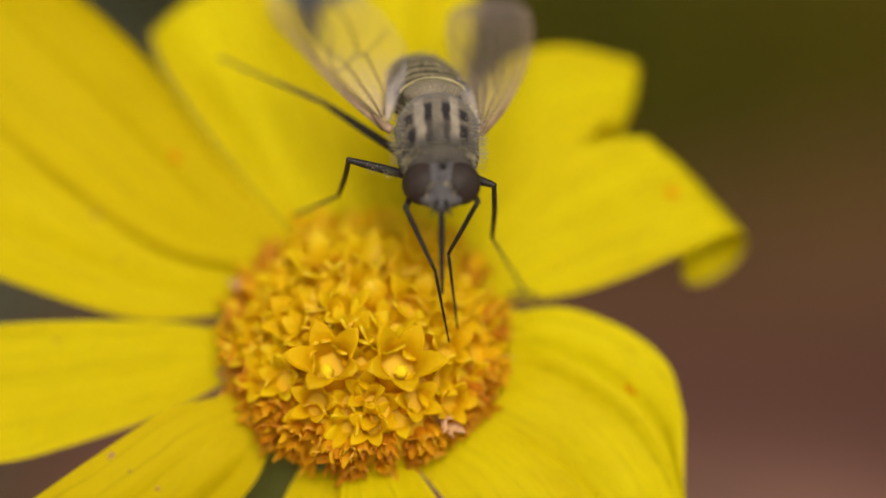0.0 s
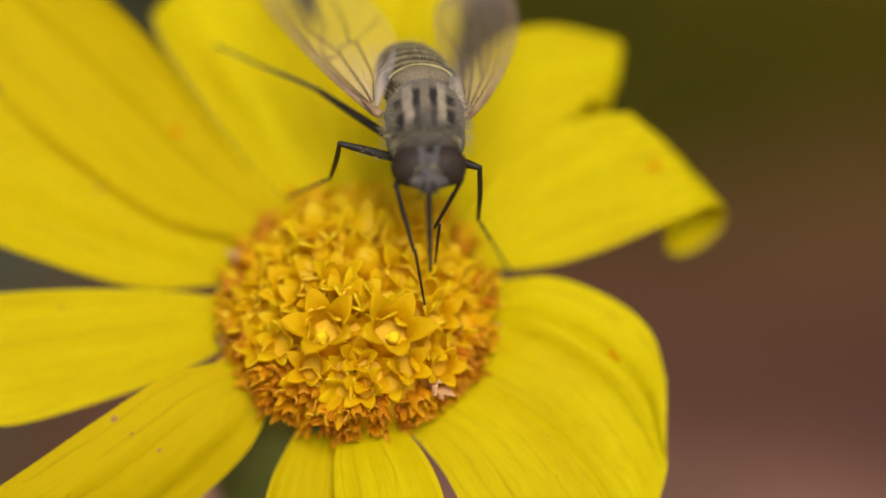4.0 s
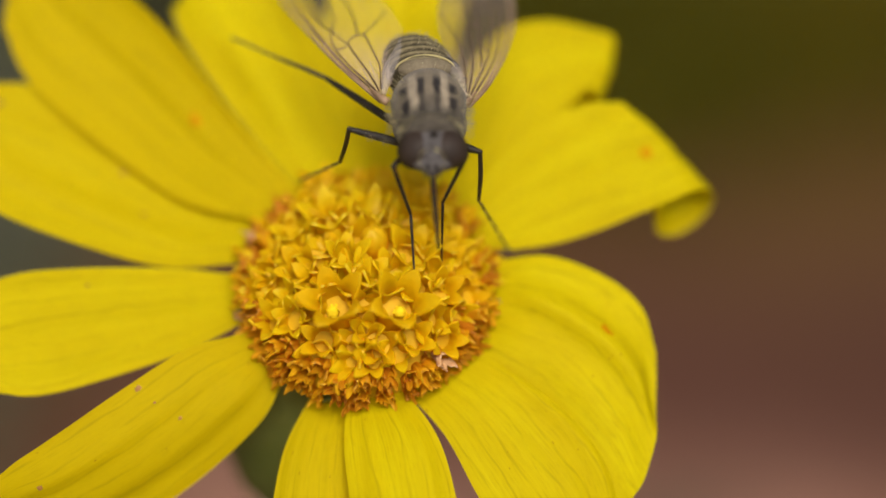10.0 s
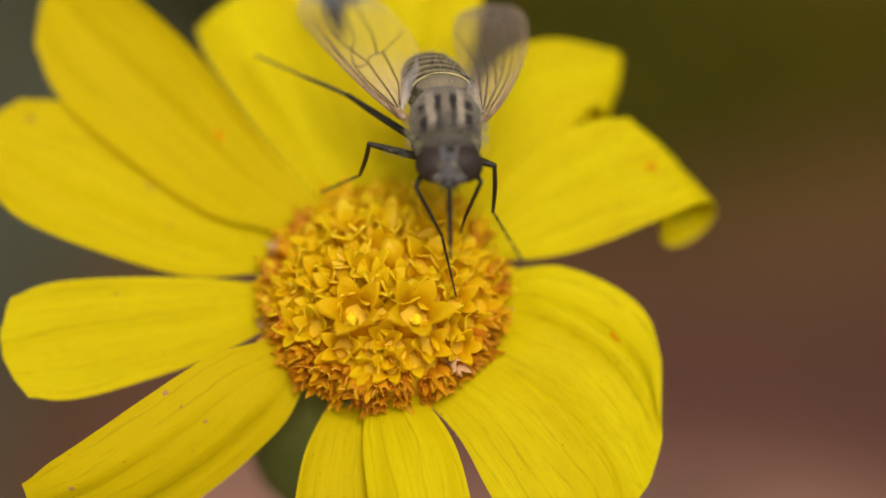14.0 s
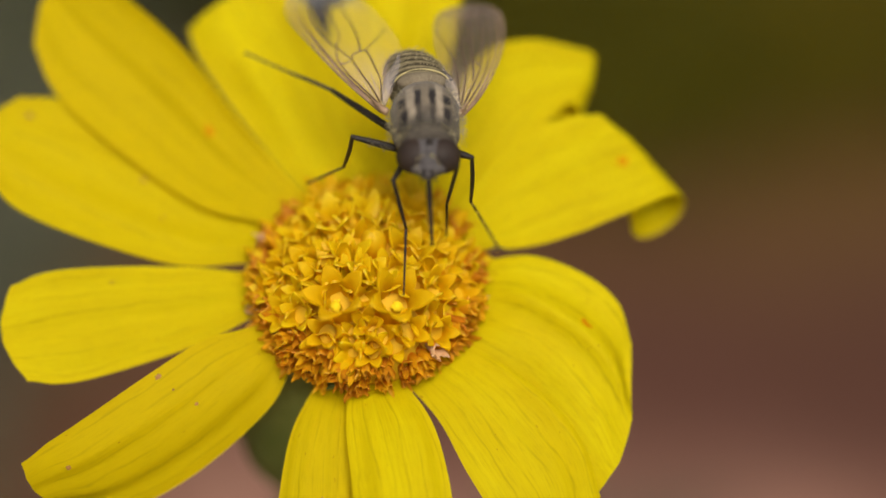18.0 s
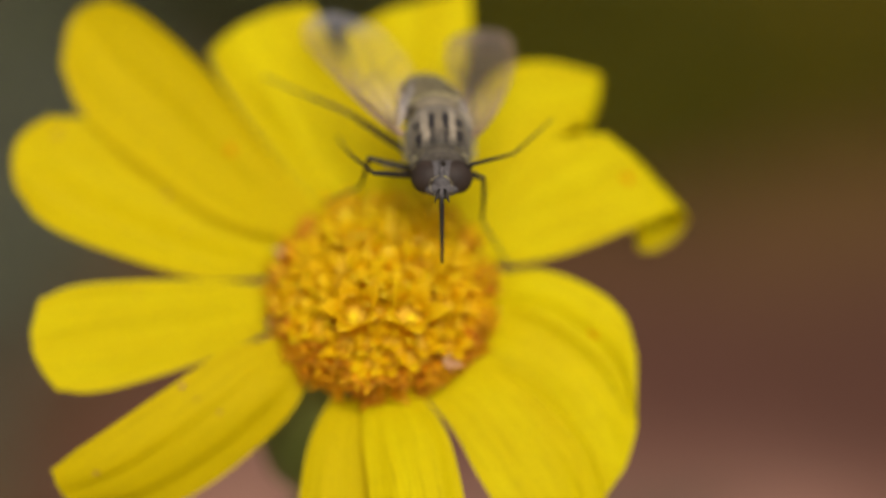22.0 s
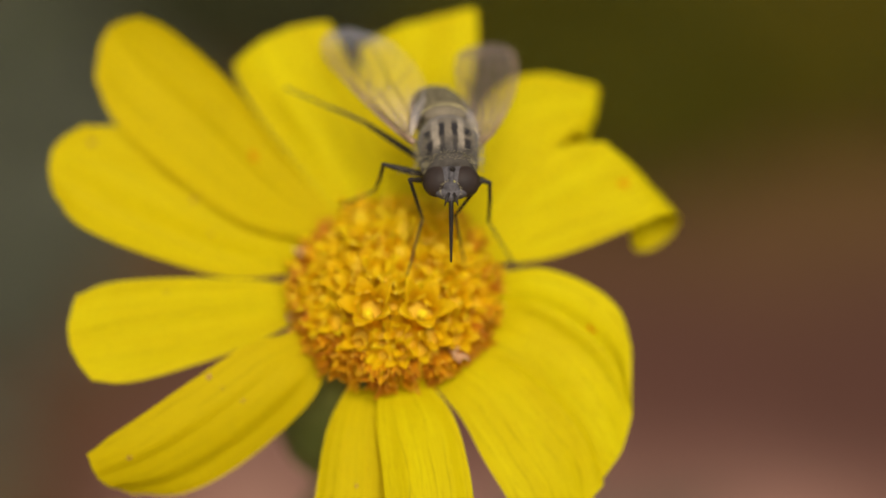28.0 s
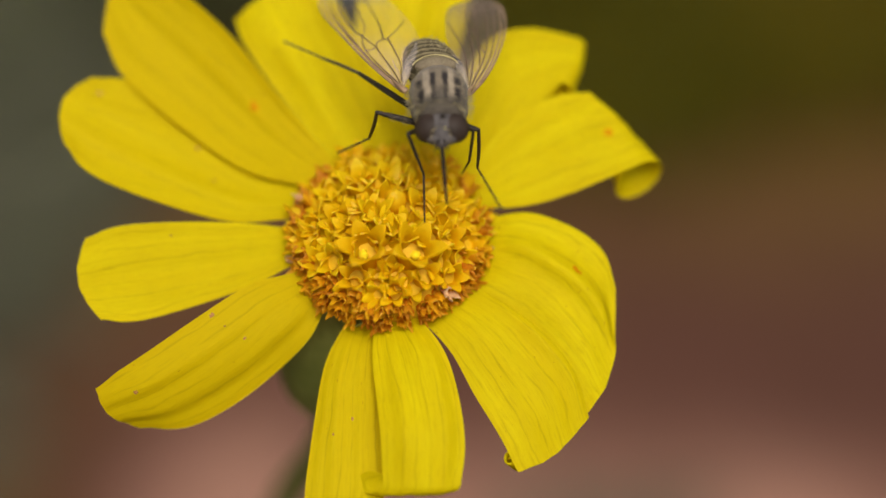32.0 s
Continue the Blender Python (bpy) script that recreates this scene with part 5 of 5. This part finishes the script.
# seconds, then knee, ankle and toe of a front leg; the beak's tip; the body's shift
LEFT = [
    (0, 1.68, 5.41, 6, 2.82, 2.96, 5.52, 3.36, 0.16, 4.07),
    (0.5, 2.03, 5.29, 6, 2.85, 2.71, 5.52, 3.31, -0.12, 4.1),
    (1, 1.14, 5.55, 6, 2.47, 3.18, 5.59, 3.23, 0.36, 4.28),
    (1.5, 0.9, 6.57, 6, 2.03, 4.09, 5.61, 3, 1.48, 4.03),
    (2, 0.85, 7.06, 6, 2.05, 4.78, 5.03, 2.24, 2.05, 3.36),
    (2.5, 0.97, 6.97, 6, 1.88, 4.83, 4.54, 2.15, 4.24, 1.4),
    (3, 1.31, 5.57, 6, 2.47, 3.13, 5.47, 2.7, 0.04, 4.69),
    (3.5, 1.59, 5.55, 6, 2.55, 3.02, 5.51, 2.98, 0.56, 3.51),
    (5.5, 1.88, 5.42, 6, 2.22, 2.72, 5.61, 2.5, -0.43, 5.12),
    (6, 1.49, 5.49, 6, 2.15, 2.95, 5.18, 2.16, -0.19, 4.58),
    (6.5, 1.74, 5.25, 6, 1.6, 2.96, 4.49, 2.34, -0.16, 4.49),
    (7, 1.49, 5.41, 6, 1.97, 2.84, 5.17, 1.98, -0.33, 4.69),
    (7.5, 1.23, 5.68, 6, 2.04, 3.4, 4.69, 1.91, 0.26, 4.07),
    (8, 1.44, 5.64, 6, 1.96, 3.38, 4.52, 1.88, 0.19, 4.33),
    (8.5, 1.48, 5.45, 6, 2.24, 3.4, 4.34, 2.39, 0.21, 4.15),
    (9, 1.49, 5.67, 6, 2.4, 3.13, 5.45, 2.46, 0.2, 4.17),
    (9.5, 1.22, 5.87, 6, 2.05, 3.96, 4.21, 2.65, 0.85, 3.74),
    (10, 1.37, 5.65, 6, 2.1, 3.62, 4.3, 2.3, 0.44, 4.07),
    (10.5, 1.69, 5.83, 6, 3.36, 4.58, 4.21, 3.35, 1.62, 3),
    (11, 1.38, 5.72, 6, 2.47, 3.5, 4.8, 2.88, 0.42, 4),
    (11.5, 1.63, 5.46, 6, 2.53, 3.35, 4.49, 3.02, 0.21, 4.12),
    (12, 0.92, 6.84, 6, 1.59, 5.07, 4, 1.48, 4.96, 0.8),
    (12.5, 1.68, 5.09, 6, 2.59, 2.56, 5.42, 2.89, -0.4, 4.25),
    (13, 1.32, 5.65, 6, 2.54, 3.49, 4.82, 2.68, 0.37, 4.1),
    (13.5, 1.53, 5.69, 6, 2.81, 3.56, 4.82, 2.58, 0.56, 3.73),
    (14, 1.56, 5.34, 6, 2.73, 3.14, 4.82, 3.39, 0.33, 3.44),
    (14.5, 0.95, 6.08, 6, 1.97, 4.07, 4.42, 1.82, 0.97, 3.65),
    (15, 1.38, 6.04, 6, 2.79, 4.11, 4.65, 2.97, 1.17, 3.4),
    (15.5, 1.87, 5.38, 6, 2.86, 3.48, 4.28, 3.49, 0.4, 3.69),
    (17.5, 1.24, 6.18, 6, 2.03, 4.3, 4.16, 2.08, 1.16, 3.56),
    (18, 1.4, 5.19, 6, 1.98, 2.95, 4.53, 1.87, -0.25, 4.53),
    (18.5, 1.7, 5.97, 6, 2.93, 4.72, 3.88, 3.03, 2.8, 1.32),
    (19, 1.66, 5.53, 6, 2.09, 2.86, 5.55, 1.98, -0.29, 5),
    (19.5, 1.42, 5.38, 6, 2.06, 3.07, 4.65, 2, -0.12, 4.47),
    (20, 1.01, 6.42, 6, 1.42, 4.42, 4.16, 1.54, 4.13, 0.98),
    (20.1, 1.27, 6.4, 6, 1.3, 4.29, 4.24, -0.67, 5.05, 1.84),
    (20.2, 1.8, 5.02, 6, 1.18, 3.06, 4.18, 1.46, -0.13, 4.18),
    (20.3, 1.3, 5, 6, 1.29, 2.29, 5.53, 0.35, -0.72, 4.94),
    (20.4, 1.67, 5.47, 6, 1.38, 2.78, 5.53, 0.92, -0.33, 4.94),
    (20.5, 1.11, 5.45, 6, 1.36, 2.76, 5.48, 0.94, -0.35, 4.87),
    (20.6, 0.98, 5.62, 6, 1.14, 2.92, 5.46, 0.58, -0.1, 4.57),
    (20.7, 1.03, 5.78, 6, 1.02, 3.15, 5.22, 0.55, 0.02, 4.71),
    (21, 1.21, 5.61, 6, 1.48, 3.16, 4.8, 1.01, -0, 4.55),
    (21.2, 1.46, 5.52, 6, 1.78, 3.23, 4.5, 1.2, 0.09, 4.5),
    (21.5, 1.24, 6.06, 6, 1.68, 3.61, 4.83, 1.09, 0.52, 4.24),
    (21.6, 1.36, 5.82, 6, 1.8, 3.76, 4.23, 1.19, 0.62, 4.23),
    (21.7, 1.26, 6.36, 6, 1.79, 4.14, 4.45, 1.77, 3.41, 1.34),
    (21.8, 0.76, 6.51, 6, 0.62, 4.99, 3.71, 0.23, 4.38, 0.59),
    (21.9, 0.55, 6.94, 6, -0.39, 5.85, 3.66, -1.87, 7.56, 1.4),
    (22, -0.3, 6.54, 6, -1.56, 7.57, 3.79, -2.35, 8.59, 0.86),
    (22.1, 0.89, 6.7, 6, -0.79, 7.36, 3.93, -1.78, 8.03, 0.96),
    (22.2, 0.84, 5.5, 6, 0.34, 3.39, 4.31, -1.65, 1.99, 2.23),
    (22.3, 1.12, 5.1, 6, 0.82, 2.59, 4.93, 0.53, -0.6, 4.75),
    (22.5, 1.18, 5.38, 6, 1.45, 2.87, 4.9, 0.92, -0.29, 4.9),
    (23, 1.1, 5.63, 6, 1.52, 2.97, 5.48, 0.99, -0.12, 4.8),
    (23.5, 1.26, 5.42, 6, 1.58, 3.17, 4.45, 0.94, 0.04, 4.61),
    (24, 1.44, 5.39, 6, 2.06, 2.99, 4.8, 1.54, -0.16, 4.61),
    (24.5, 1.45, 5.28, 6, 2.13, 2.68, 5.42, 1.92, -0.35, 4.41),
    (25, 1.33, 5.76, 6, 1.92, 3.12, 5.48, 1.69, 0.03, 4.69),
    (25.5, 1.36, 5.75, 6, 2.05, 3.15, 5.45, 1.96, 0.54, 3.6),
    (27.5, 1.2, 5.79, 6, 1.8, 3.22, 5.21, 1.2, 0.15, 4.57),
    (28, 0.86, 6.45, 6, 1.53, 4.41, 4.29, 0.69, 1.33, 3.99),
    (28.6, 1.6, 5.39, 6, 2.5, 3.49, 4.23, 2.62, 0.29, 4.23),
    (29, 1.76, 5.37, 6, 2.55, 3.27, 4.42, 2.68, 0.08, 4.17),
    (29.6, 1.46, 5.48, 6, 2.32, 3.03, 5.09, 2.81, 0.18, 3.72),
    (30, 1.04, 6.44, 6, 1.39, 4.2, 4.45, 1.22, 4.57, 1.28),
    (30.6, 1.58, 5.31, 6, 2.39, 2.82, 5.14, 2.64, -0.3, 4.51),
    (31, 1.49, 5.26, 6, 2.36, 2.97, 4.77, 2.69, -0.16, 4.19),
    (31.6, 1.83, 5.19, 6, 2.52, 2.67, 5.14, 2.89, -0.45, 4.51),
    (32, 1.18, 6.05, 6, 2.05, 3.85, 4.6, 2.11, 0.67, 4.22),
]
RIGHT = [
    (0, 4.48, 5.66, 6, 3.34, 3.63, 4.53, 3.7, 0.7, 3.3),
    (0.5, 4.41, 5.59, 6, 3.22, 3.5, 4.66, 2.96, 0.59, 3.35),
    (1, 4.35, 5.24, 6, 3.32, 2.86, 5.09, 2.99, 0.93, 2.55),
    (1.5, 4.58, 5.83, 6, 3.26, 3.73, 4.83, 3.45, 0.68, 3.88),
    (2, 4.28, 5.08, 6, 3.21, 2.72, 5.08, 3.23, -0.17, 3.71),
    (2.5, 4.67, 6.34, 6, 3.27, 4.36, 4.71, 3.09, 1.97, 2.59),
    (3, 5, 6.13, 6, 4.37, 4.25, 4.09, 4.11, 3.26, 1.06),
    (3.5, 4.65, 6.01, 6, 3.46, 4.03, 4.51, 3.14, 1.52, 2.54),
    (5.5, 4.24, 5.18, 6, 3.7, 3.76, 3.71, 3.7, 2.84, 0.65),
    (6, 4.38, 5.31, 6, 3.35, 3.21, 4.56, 3.63, 0.26, 3.33),
    (6.5, 4.64, 5.74, 6, 3.06, 4.05, 4.51, 3.62, 1.11, 3.38),
    (7, 4.42, 5.9, 6, 3.4, 4.65, 3.77, 4.17, 2.71, 1.35),
    (7.5, 4.46, 5.68, 6, 3.03, 4.03, 4.32, 3.6, 1.29, 2.76),
    (8, 4.15, 5.45, 6, 3.81, 4.11, 3.62, 4.66, 3.02, 0.74),
    (8.5, 4.83, 6.23, 6, 3.38, 4.63, 4.3, 3.15, 1.79, 2.85),
    (9, 3.89, 4.92, 6, 3.34, 2.81, 4.33, 3.35, 0.12, 2.59),
    (9.5, 4.27, 5.28, 6, 3.36, 3.2, 4.45, 3.58, 2.11, 1.45),
    (10, 4.54, 6.15, 6, 3.5, 4.13, 4.45, 3.45, 1.51, 2.61),
    (10.5, 4.61, 6.32, 6, 3.1, 4.78, 4.29, 3.35, 1.77, 3.23),
    (11, 4.37, 4.86, 6, 3.67, 2.75, 4.38, 2.88, 0.87, 1.91),
    (11.5, 4.48, 5.57, 6, 3.8, 3.72, 4.09, 3.16, 2.7, 1.12),
    (12, 4.3, 5.18, 6, 3.2, 3.08, 4.6, 3.43, 0.05, 3.61),
    (12.5, 4.67, 6.11, 6, 3.51, 4.39, 4.2, 2.98, 2.6, 1.6),
    (13, 4.39, 5.49, 6, 3.91, 4.26, 3.58, 3.6, 2.84, 0.74),
    (13.5, 4.61, 5.79, 6, 3.33, 4.1, 4.25, 2.54, 1.45, 2.63),
    (14, 4.49, 5.55, 6, 3.79, 3.98, 3.85, 3.58, 3.21, 0.75),
    (14.5, 4.22, 5.03, 6, 3.76, 2.94, 4.28, 3.65, 0.87, 1.83),
    (15, 3.72, 5.63, 6, 3.58, 3.6, 4.16, 3.81, 0.52, 3.31),
    (15.5, 4.6, 6.02, 6, 3.39, 4.28, 4.24, 3.63, 1.14, 3.68),
    (17.5, 4.69, 6.18, 6, 3.34, 4.85, 4, 3.19, 2.66, 1.67),
    (18, 4.44, 5.9, 6, 3.93, 4.11, 3.97, 3.92, 2.47, 1.23),
    (18.5, 4.72, 6.19, 6, 3.6, 4.42, 4.23, 3.4, 1.75, 2.46),
    (19, 4.33, 5.85, 6, 3.76, 4.4, 3.74, 3.87, 4.67, 0.55),
    (19.5, 4.35, 5.06, 6, 3.29, 2.57, 5.46, 3.49, -0.22, 3.93),
    (20, 4.1, 6.09, 6, 3.62, 4.83, 3.6, 3.36, 3.9, 0.55),
    (20.1, 4.04, 5.96, 6, 3.57, 4.48, 3.73, 3.47, 3.78, 0.61),
    (20.2, 3.99, 6.38, 6, 3.84, 5.04, 3.61, 3.76, 4.6, 0.44),
    (20.3, 4.37, 6.59, 6, 4.07, 5.1, 3.7, 4.17, 4.8, 0.52),
    (20.4, 4.86, 6.57, 6, 4.42, 4.95, 3.82, 4.51, 4.56, 0.64),
    (20.5, 4.81, 6.44, 6, 5.05, 4.23, 4.39, 7.71, 4.32, 2.61),
    (20.6, 4.41, 6, 6, 4.15, 3.74, 4.46, 5.55, 2.21, 2.02),
    (20.7, 3.73, 5.23, 6, 3.07, 2.88, 4.73, 3.78, -0.15, 4),
    (21, 4.2, 5.23, 6, 3.37, 3.17, 4.38, 3.77, 0.09, 3.59),
    (21.2, 4.66, 5.69, 6, 3.23, 3.79, 4.62, 2.97, 0.66, 4.02),
    (21.5, 4.33, 5.91, 6, 2.96, 4.12, 4.43, 2.68, 1, 3.74),
    (21.6, 4.3, 5.38, 6, 3.03, 3.48, 4.48, 2.43, 0.55, 3.33),
    (21.7, 4.6, 5.8, 6, 3.74, 3.25, 5.46, 3.23, 1.36, 2.93),
    (21.8, 4.96, 6.34, 6, 4.42, 4.02, 4.62, 4.63, 2.41, 1.86),
    (21.9, 4.88, 6.6, 6, 5.79, 5.41, 3.69, 7.17, 6.36, 0.97),
    (22, 4.57, 6.97, 6, 6.67, 7.56, 4.33, 8.66, 9.38, 2.6),
    (22.1, 4.62, 7.02, 6, 6.53, 7.65, 4.12, 8.36, 9.39, 2.15),
    (22.2, 4.34, 5.83, 6, 4.66, 3.72, 4.28, 5.69, 3.14, 1.3),
    (22.3, 4.05, 4.81, 6, 3.37, 2.88, 4.16, 3.01, -0.3, 4.16),
    (22.5, 4.27, 5.09, 6, 3.37, 3.17, 4.25, 3.37, -0.03, 4.09),
    (23, 4.56, 5.85, 6, 3.64, 3.85, 4.37, 3.91, 2.03, 1.74),
    (23.5, 4.4, 5.7, 6, 3.29, 4.21, 3.97, 3.42, 2.35, 1.37),
    (24, 4.55, 6.14, 6, 3.99, 4.59, 3.8, 3.82, 3.62, 0.75),
    (24.5, 4.34, 5.45, 6, 4.82, 4.01, 3.7, 4.81, 3.77, 0.51),
    (25, 4.52, 4.99, 6, 3.26, 3.21, 4.34, 4.16, 0.23, 3.6),
    (25.5, 4.59, 5.46, 6, 3.6, 3.75, 4.08, 3.99, 0.69, 3.24),
    (27.5, 4.63, 5.91, 6, 3.43, 3.85, 4.64, 4.05, 1.25, 2.87),
    (28, 4.62, 6.3, 6, 3.27, 4.56, 4.36, 3.79, 2.07, 2.41),
    (28.6, 4.21, 5.27, 6, 3.36, 3.5, 4.08, 3.37, 0.64, 2.62),
    (29, 3.54, 4.46, 6, 2.92, 2.34, 4.35, 3.45, -0.21, 2.49),
    (29.6, 4.48, 5.17, 6, 3.75, 2.72, 4.99, 2.28, 0.31, 3.47),
    (30, 4.95, 6.12, 6, 3.83, 3.99, 4.67, 3.43, 1.57, 2.61),
    (30.6, 4.58, 6.56, 6, 3.52, 4.75, 4.22, 3.12, 1.71, 3.3),
    (31, 4.44, 6.08, 6, 2.84, 4.57, 4.35, 3.6, 1.73, 3.1),
    (31.6, 4.62, 5.5, 6, 3.31, 3.14, 5.48, 2.32, 0.41, 4.13),
    (32, 4.84, 6.27, 6, 4.61, 4.58, 3.84, 4.24, 4, 0.72),
]
TIPS = [
    (0, 3.09, 1.76, 6),
    (0.5, 3.06, 1.89, 6),
    (1, 3, 1.93, 6),
    (1.5, 2.84, 1.55, 6),
    (2, 3.03, 1.56, 6),
    (2.5, 3.23, 1.48, 6),
    (3, 3.07, 1.33, 6),
    (3.5, 3.12, 1.09, 6),
    (5.5, 3.16, 1.79, 6),
    (6, 3.3, 1.75, 6),
    (6.5, 3.22, 1.92, 6),
    (7, 3.21, 1.88, 6),
    (7.5, 3.26, 2.01, 6),
    (8, 3.24, 2.05, 6),
    (8.5, 3.13, 2.04, 6),
    (9, 3.24, 2.33, 6),
    (9.5, 3.34, 2.43, 6),
    (10, 3.35, 1.74, 6),
    (10.5, 3.25, 1.73, 6),
    (11, 3.22, 2.46, 6),
    (11.5, 3.29, 2.06, 6),
    (12, 3.2, 2.54, 6),
    (12.5, 3.15, 1.53, 6),
    (13, 3.18, 1.94, 6),
    (13.5, 3.12, 1.99, 6),
    (14, 3.14, 1.59, 6),
    (14.5, 3.07, 1.81, 6),
    (15, 3.01, 1.56, 6),
    (15.5, 3.24, 1.86, 6),
    (17.5, 3.34, 1.54, 6),
    (18, 3.24, 2.1, 6),
    (18.5, 3.54, 1.28, 6),
    (19, 3.45, 2.37, 6),
    (19.5, 3.16, 1.79, 6),
    (20, 3.28, 2.07, 6),
    (20.1, 3.66, 2.04, 6),
    (20.2, 3.87, 2, 6),
    (20.3, 3.71, 2.19, 6),
    (20.4, 3.43, 2.49, 6),
    (20.5, 3.31, 2.41, 6),
    (20.6, 2.97, 2.57, 6),
    (20.7, 2.96, 2.74, 6),
    (21, 3.26, 2.02, 6),
    (21.2, 3.62, 1.82, 6),
    (21.5, 3.25, 1.92, 6),
    (21.6, 3.37, 1.94, 6),
    (21.7, 3.33, 2.01, 6),
    (21.8, 3.23, 2.3, 6),
    (21.9, 3.07, 2.26, 6),
    (22, 3.08, 1.82, 6),
    (22.1, 2.75, 2.11, 6),
    (22.2, 2.63, 2.16, 6),
    (22.3, 2.92, 2, 6),
    (22.5, 3.31, 2, 6),
    (23, 3.32, 2.25, 6),
    (23.5, 3.14, 1.81, 6),
    (24, 3.22, 1.81, 6),
    (24.5, 3.29, 2.09, 6),
    (25, 3.29, 1.92, 6),
    (25.5, 3.29, 1.94, 6),
    (27.5, 3.07, 1.58, 6),
    (28, 3.05, 1.55, 6),
    (28.6, 3.23, 1.92, 6),
    (29, 2.92, 2.43, 6),
    (29.6, 3.19, 2.39, 6),
    (30, 3.39, 2.08, 6),
    (30.6, 3.08, 1.87, 6),
    (31, 3, 2.62, 6),
    (31.6, 3.1, 2.33, 6),
    (32, 3.36, 2.1, 6),
]
SWAY = [
    (0, 0.09, 0.31),
    (0.5, 0.07, 0.44),
    (1, 0.01, 0.19),
    (1.5, -0.02, 0.01),
    (2, 0.08, 0.36),
    (2.5, -0.04, -0.14),
    (3, -0.04, 0.07),
    (3.5, -0.02, -0.08),
    (5.5, -0.07, -0.12),
    (6, -0.02, -0.08),
    (6.5, -0.03, 0.07),
    (7, 0.01, -0.04),
    (7.5, -0.06, -0.04),
    (8, -0.04, -0.08),
    (8.5, -0.05, -0.04),
    (9, -0.06, 0.00),
    (9.5, 0.00, -0.15),
    (10, -0.06, -0.06),
    (10.5, -0.03, -0.11),
    (11, -0.07, -0.13),
    (11.5, -0.07, 0.07),
    (12, -0.01, 0.08),
    (12.5, -0.09, -0.08),
    (13, -0.02, -0.06),
    (13.5, -0.06, -0.02),
    (14, 0.00, -0.01),
    (14.5, -0.05, -0.10),
    (15, -0.05, -0.10),
    (15.5, 0.01, -0.04),
    (17.5, -0.04, -0.03),
    (18, 0.02, 0.10),
    (18.5, -0.00, 0.10),
    (19, 0.06, -0.05),
    (19.5, 0.01, 0.06),
    (20, 0.06, -0.01),
    (20.1, 0.05, -0.04),
    (20.2, 0.04, -0.06),
    (20.3, 0.02, -0.08),
    (20.4, 0.00, -0.10),
    (20.5, -0.01, -0.13),
    (20.6, -0.01, -0.10),
    (20.7, -0.02, -0.08),
    (21, -0.02, 0.00),
    (21.2, 0.01, -0.01),
    (21.5, 0.07, -0.04),
    (21.6, 0.05, -0.03),
    (21.7, 0.04, -0.03),
    (21.8, 0.03, -0.01),
    (21.9, 0.02, -0.01),
    (22, 0.01, -0.01),
    (22.1, -0.01, -0.03),
    (22.2, -0.02, -0.05),
    (22.3, -0.04, -0.07),
    (22.5, -0.06, -0.11),
    (23, 0.05, -0.05),
    (23.5, 0.03, 0.01),
    (24, 0.01, -0.02),
    (24.5, 0.08, 0.01),
    (25, -0.01, -0.04),
    (25.5, -0.01, -0.01),
    (27.5, 0.06, 0.05),
    (28, 0.04, 0.02),
    (28.6, -0.01, 0.06),
    (29, 0.02, 0.21),
    (29.6, -0.01, 0.10),
    (30, 0.01, -0.04),
    (30.6, -0.02, 0.05),
    (31, 0.01, 0.05),
    (31.6, -0.01, -0.03),
    (32, -0.03, -0.01),
]
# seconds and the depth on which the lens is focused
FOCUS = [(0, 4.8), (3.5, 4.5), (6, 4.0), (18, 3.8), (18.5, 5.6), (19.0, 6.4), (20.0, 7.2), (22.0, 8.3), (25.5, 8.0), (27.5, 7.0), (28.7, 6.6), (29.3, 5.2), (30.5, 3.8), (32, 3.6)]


def motions():
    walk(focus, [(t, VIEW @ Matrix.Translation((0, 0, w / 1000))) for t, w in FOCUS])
    walk(fly, [(t, VIEW @ Matrix.Translation((du / 1000, dv / 1000, 0)) @ VIEW.inverted() @ FLY) for t, du, dv in SWAY])
    for rows, hip, (femur, tibia, tarsus) in ((LEFT, Vector((2.07, 6.43, 4.60)), fore[0]), (RIGHT, Vector((3.98, 6.43, 4.60)), fore[1])):
        ks, ts, fs = [], [], []
        for t, *c in rows:
            knee, ankle, toe = (L(c[i:i + 3]) for i in (0, 3, 6))
            h = L(hip)
            fs.append((t, aim(knee + (h - knee).normalized() * FEMUR, knee)))
            ks.append((t, aim(knee, ankle)))
            ts.append((t, aim(ankle, toe)))
        walk(femur, fs)
        walk(tibia, ks)
        walk(tarsus, ts)
    walk(beak, [(t, aim(H(0.03, -0.85, 0.5), L(tip))) for t, *tip in TIPS])


motions()
